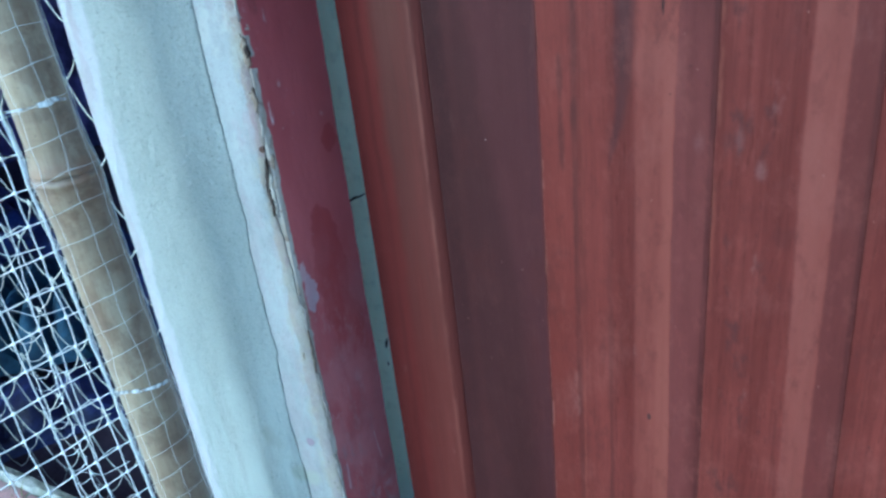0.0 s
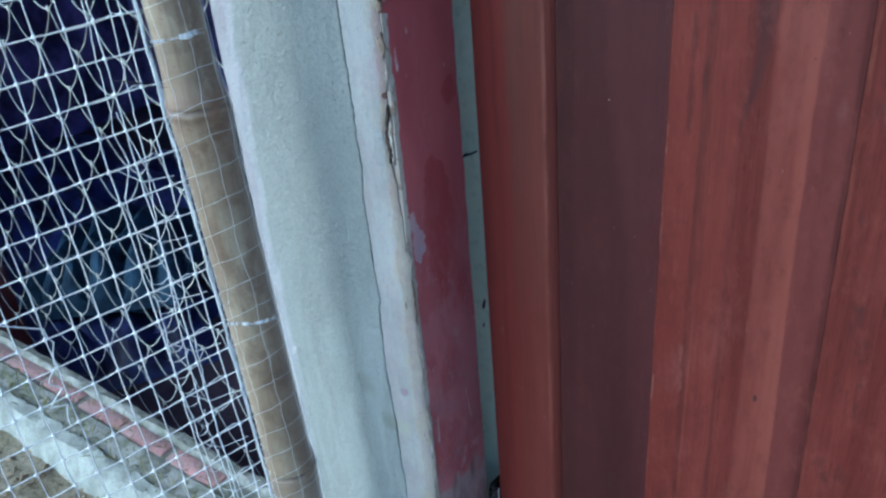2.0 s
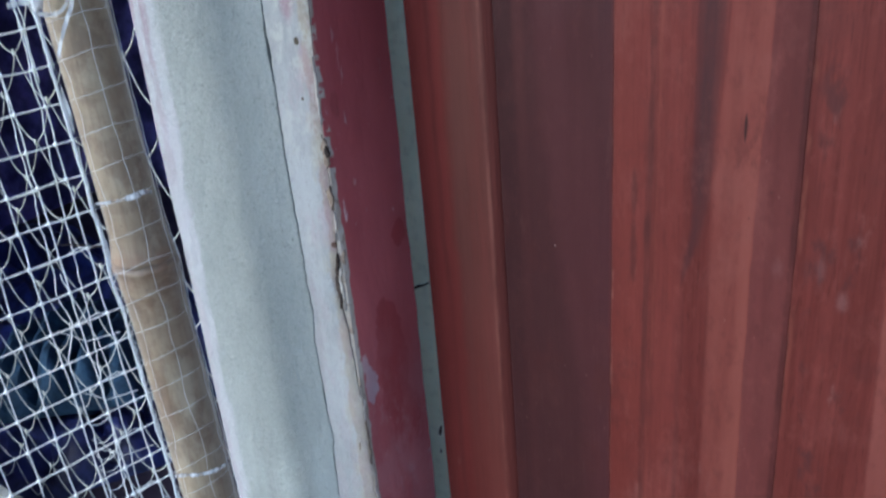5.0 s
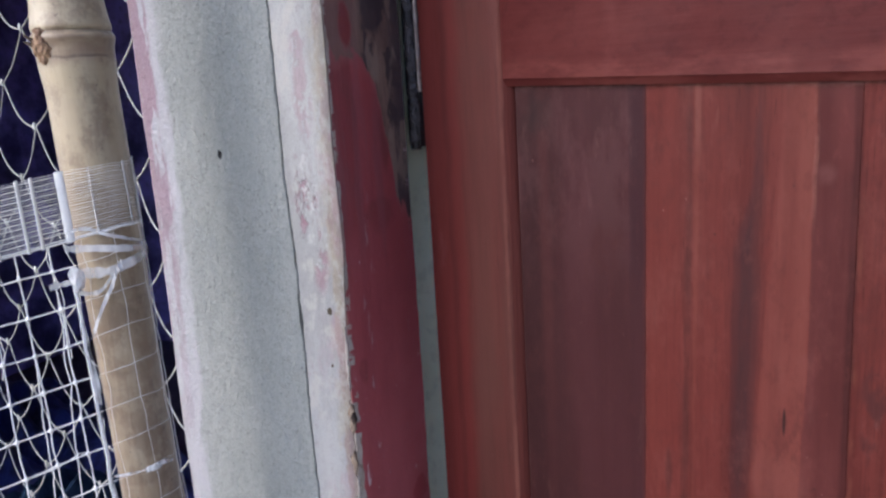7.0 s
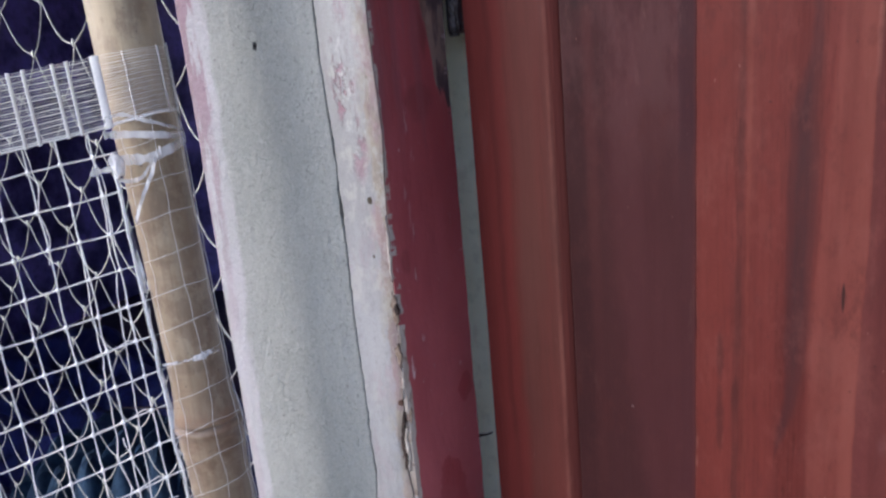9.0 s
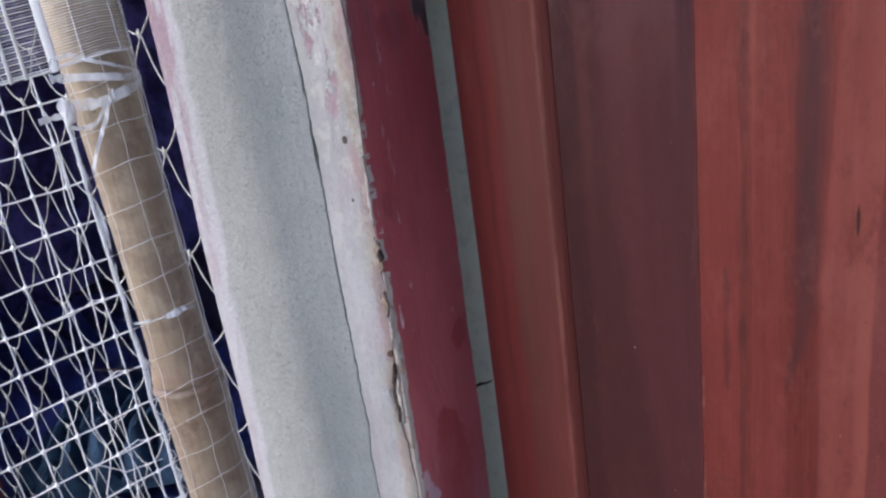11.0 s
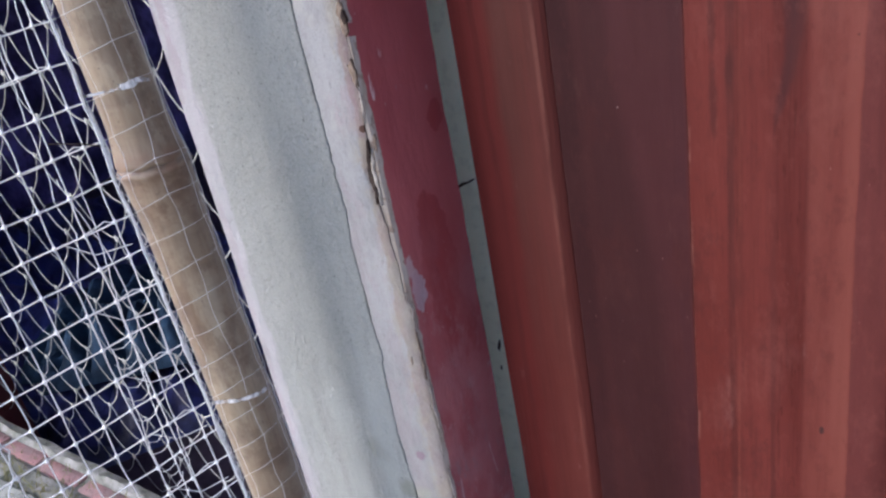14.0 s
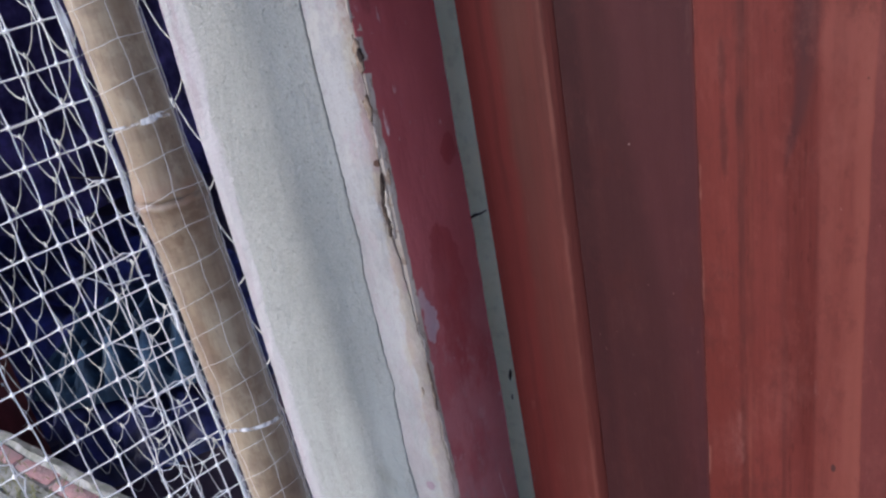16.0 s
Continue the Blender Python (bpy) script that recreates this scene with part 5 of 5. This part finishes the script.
for j in range(5, 34, 2):
    (u0, z0), (u1, z1) = knot(-3, j), knot(-1, j)
    rise = 0.004 + 0.003 * wob(j * 1.7, 6)
    parts.append(strand([(u0, z0 - 0.001), (0.55 * u0 + 0.45 * u1, z0 + 0.3 * rise - 0.002), (u1 - 0.006, z1 + 0.6 * rise), (u1, z1)], 0.00040, 4, 0.0015, j + 160, 0.001))
for j in range(9, 30, 2):
    (u0, z0), (u1, z1) = knot(-3, j), knot(-1, j + 1)
    parts.append(strand([(u0 + 0.004, z0), (0.5 * (u0 + u1), z0 - 0.016 + 0.004 * wob(j, 3)), (u1 + 0.004, z1 + 0.006)], 0.00042, 6, 0.003, j + 190, 0.002))
for i in range(-15, 0, 2):
    u0, slow = knot(i, 2)[0], 0.012 * wob(i * 1.7, 5.5)
    parts.append(strand([(u0 + slow * math.sin(q * 0.42 + i) + 0.004 * wob(q * 0.5, i * 2.3), 0.776 - 0.0085 * q) for q in range(10)], 0.00040, 2, 0.0006, i + 300, 0.003))
tagged(mesh("folded_layer", *join(*parts), TWINE, net, "slack folded layer of the net"), kind="stuff")
# a broken twine that dangles in waves
mesh("loose_twine", *strand([(-0.178, 0.455), (-0.150, 0.437), (-0.147, 0.424), (-0.152, 0.405), (-0.160, 0.394), (-0.153, 0.386), (-0.165, 0.375), (-0.154, 0.371), (-0.157, 0.352)], 0.0006, 5, 0.003, 7, -0.001), TWINE, net, "loose broken twine")
# edge cord of the net beside the pole, with a finer zigzag twine round it
pts = [(-0.0222 + 0.0016 * wob(q * 0.31, 7.1) + 0.0008 * wob(q * 1.1, 3), 0.748 - q * 0.008) for q in range(108)]
mesh("edge_cord", *strand(pts, 0.0010, 2, 0.001, 260, -0.0024), TWINE, net, "white edge cord")
mesh("caught_straw", *strand([(-0.0514, 0.592), (-0.0327, 0.5843), (-0.0215, 0.578), (-0.015, 0.5757)], 0.00045, 4, 0.001, 33, -0.0022), ROTTEN, net, "thin dark straw caught in the net")
# woven tape on the net's head: fine weft threads and round ribs
for k in range(27):
    z = 0.776 + k * 0.00163
    pts = [rel(net_at(-0.42 + 0.01 * q, z + 0.0006 * wob(q * 0.6, k * 0.5))) for q in range(42)] + [rel(net_at(0.004 * q, z)) for q in range(9)] + [rel(net_at(0.0365 + 0.002 * math.sin(k * 3.1), z + 0.0008))]
    if k == 0:
        tape = mesh("head_tape", *tube(pts, 0.0008, 4), TAPE, net, "sheer white woven head tape")
    else:
        mesh("weft_thread", *tube(pts, [0.00050 if k % 2 else 0.00020] * 40 + [0.00020 if k % 2 else 0.00012] * (len(pts) - 40), 4), TAPE, tape)
ribs = [(-0.0195, 0.0028), (-0.0020, 0.0006), (0.0217, 0.0010)] + [(u - 0.0255 * k, 0.0012) for k in range(15) for u in (-0.0363, -0.0447)]
for u, w in ribs:
    n = 0.0010 if u > -0.03 else 0.0013
    ring = []
    for z in (0.7745, 0.785, 0.797, 0.808, 0.8195):
        p = [net_at(u + w * math.cos(q * math.pi / 5), z, n * math.sin(q * math.pi / 5)) for q in range(10)]
        ring.append([rel(v) for v in p])
    mesh("tape_rib", *loft(ring), TAPE if u < -0.01 else PLASTIC, tape)

pts = [rel(net_at(0.0355 + 0.0035 * math.sin(k * 1.05), 0.772 + k * 0.0005)) for k in range(98)]
mesh("tape_coil", *tube(pts, 0.0006, 4), TAPE, tape)

# sleeve of crumpled clear film that lies along the net's edge on the pole
rings = []
for k in range(240):
    z = 0.748 - k * 0.0035
    u0, u1 = -0.0236 + 0.0010 * wob(z * 22, 3), -0.0202 + 0.0024 * wob(z * 14, 5) + 0.0012 * wob(z * 60, 6)
    across = [u0 + (u1 - u0) * q / 6 for q in range(7)]
    lift = [0.0010 + 0.0009 * wob(z * 38, q * 1.7) + 0.0005 * wob(z * 130, q * 2.3) for q in range(7)]
    rings.append([rel(net_at(u, z, -h)) for u, h in zip(across, lift)] + [rel(net_at(u, z, 0.0004 - h)) for u, h in zip(across[::-1], lift[::-1])])
mesh("film_sleeve", *loft(rings), FILM, net, "crumpled clear bluish plastic film")
pts = [rel(net_at(-0.0205 + 0.0022 * math.sin(k * 1.5) + 0.0016 * wob(k * 0.13, 6), 0.56 - k * 0.0036, -0.001)) for k in range(200)]
mesh("edge_coil", *tube(pts, 0.00030, 4), TWINE, net, "fine zigzag selvedge twine")


def ribbon(points, width, swell=0.0015, seed=0.0, k=9):
    """A flat crumpled ribbon laid on the pole through (u, z) places."""
    rings, m = [], len(points) - 1
    for i in range(m * k + 1):
        q = min(i / k, m - 1e-6)
        j, f = int(q), q - int(q)
        p = [points[min(max(j + d, 0), m)] for d in (-1, 0, 1, 2)]
        u, z = (0.5 * (2 * p[1][e] + (p[2][e] - p[0][e]) * f + (2 * p[0][e] - 5 * p[1][e] + 4 * p[2][e] - p[3][e]) * f * f + (3 * p[1][e] - p[0][e] - 3 * p[2][e] + p[3][e]) * f ** 3) for e in (0, 1))
        w = width * (0.8 + 0.45 * wob(q * 2.3, seed))
        base = swell * (0.7 + 0.6 * wob(q * 1.7, seed + 4))
        ring = []
        for d in (-1, -0.5, 0, 0.5, 1):
            ring.append(rel(net_at(u, z + d * w, -base - 0.0006 * wob(q * 5, d * 2, seed))))
        for d in (1, 0.5, 0, -0.5, -1):
            ring.append(rel(net_at(u, z + d * w, 0.0005 - base - 0.0006 * wob(q * 5, d * 2, seed))))
        rings.append(ring)
    return loft(rings)


tie = mesh("pole_tie", *ribbon([(-0.024, 0.772), (-0.018, 0.770), (-0.0053, 0.7667), (0.0143, 0.7604), (0.0277, 0.7593), (0.036, 0.759)], 0.0030, 0.0016, 1.0), PLASTIC, net, "wound clear plastic ribbon tie")
mesh("ribbon_turn", *ribbon([(-0.022, 0.779), (-0.0193, 0.7813), (-0.0096, 0.7808), (-0.0007, 0.7755), (0.014, 0.7675), (0.0253, 0.7637), (0.036, 0.761)], 0.0016, 0.0012, 2.0), PLASTIC, tie)
mesh("ribbon_turn", *ribbon([(-0.0225, 0.755), (-0.0177, 0.754), (-0.006, 0.7507), (0.0057, 0.7493), (0.0194, 0.752), (0.0303, 0.755), (0.036, 0.756)], 0.0040, 0.0022, 3.0), PLASTIC, tie)
mesh("ribbon_turn", *ribbon([(-0.022, 0.746), (-0.0207, 0.7424), (-0.013, 0.7387), (-0.006, 0.739), (-0.0003, 0.744), (0.0057, 0.7493)], 0.0018, 0.0026, 4.0), PLASTIC, tie)
mesh("ribbon_end", *ribbon([(0.009, 0.752), (0.0057, 0.7493), (0.0007, 0.740), (-0.008, 0.727), (-0.016, 0.7123)], 0.0030, 0.0036, 5.0), FOIL, tie, "twisted pale bluish ribbon end")
mesh("ribbon_end", *ribbon([(-0.0185, 0.7512), (-0.0227, 0.7503), (-0.030, 0.7503), (-0.0373, 0.750)], 0.0024, 0.0016, 6.0), FOIL, tie)
bm = bmesh.new()
bmesh.ops.create_icosphere(bm, subdivisions=3, radius=0.0052)
kc = net_at(-0.0195, 0.7515, -0.003) - net.location
for v in bm.verts:
    v.co = Vector((v.co.x * 0.8, v.co.y * 0.8, v.co.z * 1.5)) * (1 + 0.5 * wob(v.co.x * 260, v.co.y * 260, v.co.z * 260)) + kc
me = bpy.data.meshes.new("ribbon_knot")
bm.to_mesh(me)
bm.free()
me.materials.append(FOIL)
new("ribbon_knot", me).parent = tie
upper = mesh("pole_tie", *ribbon([(-0.0235, 0.611), (-0.015, 0.6087), (-0.0016, 0.6062), (0.010, 0.6052), (0.022, 0.6030)], 0.0011, 0.0010, 7.0), FILM, net, "thin clear plastic tie")
mesh("ribbon_end", *ribbon([(0.000, 0.6062), (0.008, 0.6048), (0.017, 0.6052)], 0.0026, 0.0006, 8.0), FILM, upper)
for du, dz in ((-0.005, 0.007), (-0.003, -0.006)):
    mesh("ribbon_end", *ribbon([(-0.0195, 0.6093), (-0.0205 + 0.5 * du, 0.6093 + 0.6 * dz), (-0.0205 + du, 0.6093 + dz)], 0.0006, 0.0012, 9.0 + du), ROTTEN, upper, "dark cord tip")
mesh("pole_tie", *ribbon([(-0.0235, 0.3745), (-0.0157, 0.372), (-0.0023, 0.3655), (0.015, 0.3598), (0.030, 0.3580)], 0.0019, 0.0012, 10.0), FILM, net, "thin clear plastic tie")

# ---- weathered diamond net across the opening ----
fence = thing("diamond_net", (-0.58, 0.635, 0), "grey weathered knotted diamond net hung across the opening", "net")
H = 0.053
DV = Vector((-1, 0.28, 0)).normalized()


def dknot(i, j):
    return DV * (i * H + 0.006 * wob(i * 1.3, j * 1.7)) + Vector((0, 0.012 * wob(i * 0.4, j * 0.3, 3), 0.891 - j * H * 0.985 + 0.007 * wob(i * 1.9, j * 1.1, 5)))


parts, knots = [], []
for j in range(-18, 19):
    for i in range(-1, 24):
        if (i + j) % 2:
            continue
        a = dknot(i, j)
        for s in (-1, 1):
            if i + s < -1:
                continue
            b = dknot(i + s, j + 1)
            sag = (0.0115 if s < 0 else 0.005) * (1 + 0.4 * wob(i * 2.2, j * 3.1))
            pts = [tuple(a.lerp(b, q) + Vector((0, 0, -sag * math.sin(math.pi * q ** 1.25))) + DV * (-0.5 * s * sag * math.sin(math.pi * q))) for q in (0, 0.17, 0.34, 0.5, 0.66, 0.83, 1)]
            parts.append(tube(pts, 0.00078, 4))
        knots.append(tube([tuple(a + DV * 0.0015 + Vector((0, -0.001, d))) for d in (-0.0035, -0.001, 0.002, 0.005)], [0.0008, 0.0020, 0.0018, 0.0008], 5))
tagged(mesh("net_mesh", *join(*parts), OLDTWINE, fence), kind="stuff")
tagged(mesh("knotting", *join(*knots), OLDTWINE, fence), kind="stuff")

# ---- things in the dark room ----
heap = thing("cloth_heap", (-1.78, 1.50, -0.37), "dark teal cloth heap in loose folds on navy sheet", "cloth")


def drape(w, d, h, seed, place, turn):
    """A slumped piece of cloth with soft ridges."""
    k = 33
    ca, sa = math.cos(turn), math.sin(turn)
    vv = []
    for i in range(k):
        for j in range(k):
            x, y = w * (2 * i / (k - 1) - 1), d * (2 * j / (k - 1) - 1)
            e = max(0, 1 - (x / w) ** 2) * max(0, 1 - (y / d) ** 2)
            ridge = abs(math.sin(8.0 * x / w + 1.6 * y / d + 1.5 * wob(x * 3, y * 2, seed))) ** 0.7
            z = h * e ** 0.35 * (0.30 + 0.80 * ridge) * (1 + 0.35 * wob(x * 6, y * 6, seed)) + 0.02 * wob(x * 20, y * 20, seed) * e
            vv.append((place[0] + ca * x - sa * y, place[1] + sa * x + ca * y, place[2] + max(0.0, z)))
    return vv, [(i * k + j, (i + 1) * k + j, (i + 1) * k + j + 1, i * k + j + 1) for i in range(k - 1) for j in range(k - 1)]


mesh("cloth", *drape(0.20, 0.26, 0.15, 1.0, (0, 0, 0.05), 0.2), TEAL, heap)
mesh("upper_fold", *drape(0.20, 0.16, 0.12, 2.0, (0.13, -0.13, 0.08), 0.5), TEAL, heap)
sheet = thing("plastic_sheet", (-2.25, 1.68, -0.42), "crumpled dark navy plastic sheet spread on the earth floor", "sheet")
mesh("spread_fold", *drape(0.62, 0.80, 0.16, 3.0, (0, 0, 0.002), 0.985), NAVY, sheet)
mesh("trailing_fold", *drape(0.34, 0.42, 0.12, 4.0, (0.42, -0.36, 0.002), 0.80), NAVY, sheet)
mesh("rear_fold", *drape(0.42, 0.55, 0.20, 5.0, (-0.45, 0.35, 0.002), 1.1), NAVY, sheet)
timber = thing("timber_post", (-1.51, 0.86, -0.42), "dark red painted timber post inside the opening", "post")
mesh("shaft", *block(-0.06, 0.06, -0.05, 0.05, 0, 2.3, 0.004), REDTIMBER, timber)

# ---- litter, pebbles and weeds ----
rnd = random.Random(5)
parts = []
for k in range(1500):
    x, y = rnd.uniform(-1.7, -0.45), rnd.uniform(-0.1, 0.56)
    s, a = rnd.uniform(0.003, 0.012), rnd.uniform(0, 6.28)
    z = soil_z(x, y) + 0.002
    c, d = Vector((math.cos(a), math.sin(a), rnd.uniform(-0.3, 0.4))) * s, Vector((-math.sin(a), math.cos(a), rnd.uniform(-0.3, 0.3))) * s * rnd.uniform(0.25, 0.7)
    p = Vector((x, y, z))
    up = Vector((0, 0, 0.0018 + s * 0.25))
    q = [p - c - d * 0.3, p - d, p + c, p + d, p + up]
    parts.append(([tuple(w) for w in q], [(0, 1, 4), (1, 2, 4), (2, 3, 4), (3, 0, 4), (3, 2, 1, 0)]))
tagged(mesh("leaf_litter", *join(*parts), LITTER, None, "", False), "dry leaf bits and pebbles strewn on soil", "litter", kind="stuff")
parts = []
m = plinth.matrix_world
for k in range(800):
    p = m @ Vector((rnd.uniform(-1.2, 0.15), rnd.choice((-0.085, -0.075, -0.065, -0.062, -0.04)) + rnd.uniform(-0.012, 0.012), -0.012))
    h, a = rnd.uniform(0.006, 0.022), rnd.uniform(0, 6.28)
    lean = Vector((math.cos(a), math.sin(a), 0)) * h * rnd.uniform(0.3, 1.2)
    parts.append(tube([tuple(p), tuple(p + lean * 0.4 + Vector((0, 0, h * 0.7))), tuple(p + lean + Vector((0, 0, h)))], [0.0011, 0.0009, 0.0003], 3))
tagged(mesh("weeds", *join(*parts), GRASS), "tiny dry weeds in the mortar joints", "weeds", kind="stuff")

# ---- bricks of the plinth edge ----
v, f = block(-0.054, 0.054, -0.0135, 0.0135, -0.03, 0.0, 0.005)
v = [(x + 0.002 * wob(x * 60, y * 60, z * 60), y + 0.002 * wob(x * 50, y * 50, 3), z + 0.0015 * wob(x * 70, y * 70, 8)) for x, y, z in v]
brick = mesh("brick", v, f, BRICK, plinth)
brick.location = (-0.09, -0.034, -0.004)
for k in range(1, 15):
    b = new("brick", brick.data)
    b.parent = plinth
    b.location = (-0.09 - 0.116 * k + 0.004 * wob(k * 1.7), -0.034 + 0.003 * wob(k * 2.9), -0.005 + 0.003 * wob(k * 3.3))
    b.rotation_euler = (0.05 * wob(k, 1), 0.05 * wob(k, 2), 0.08 * wob(k * 1.1, 3))
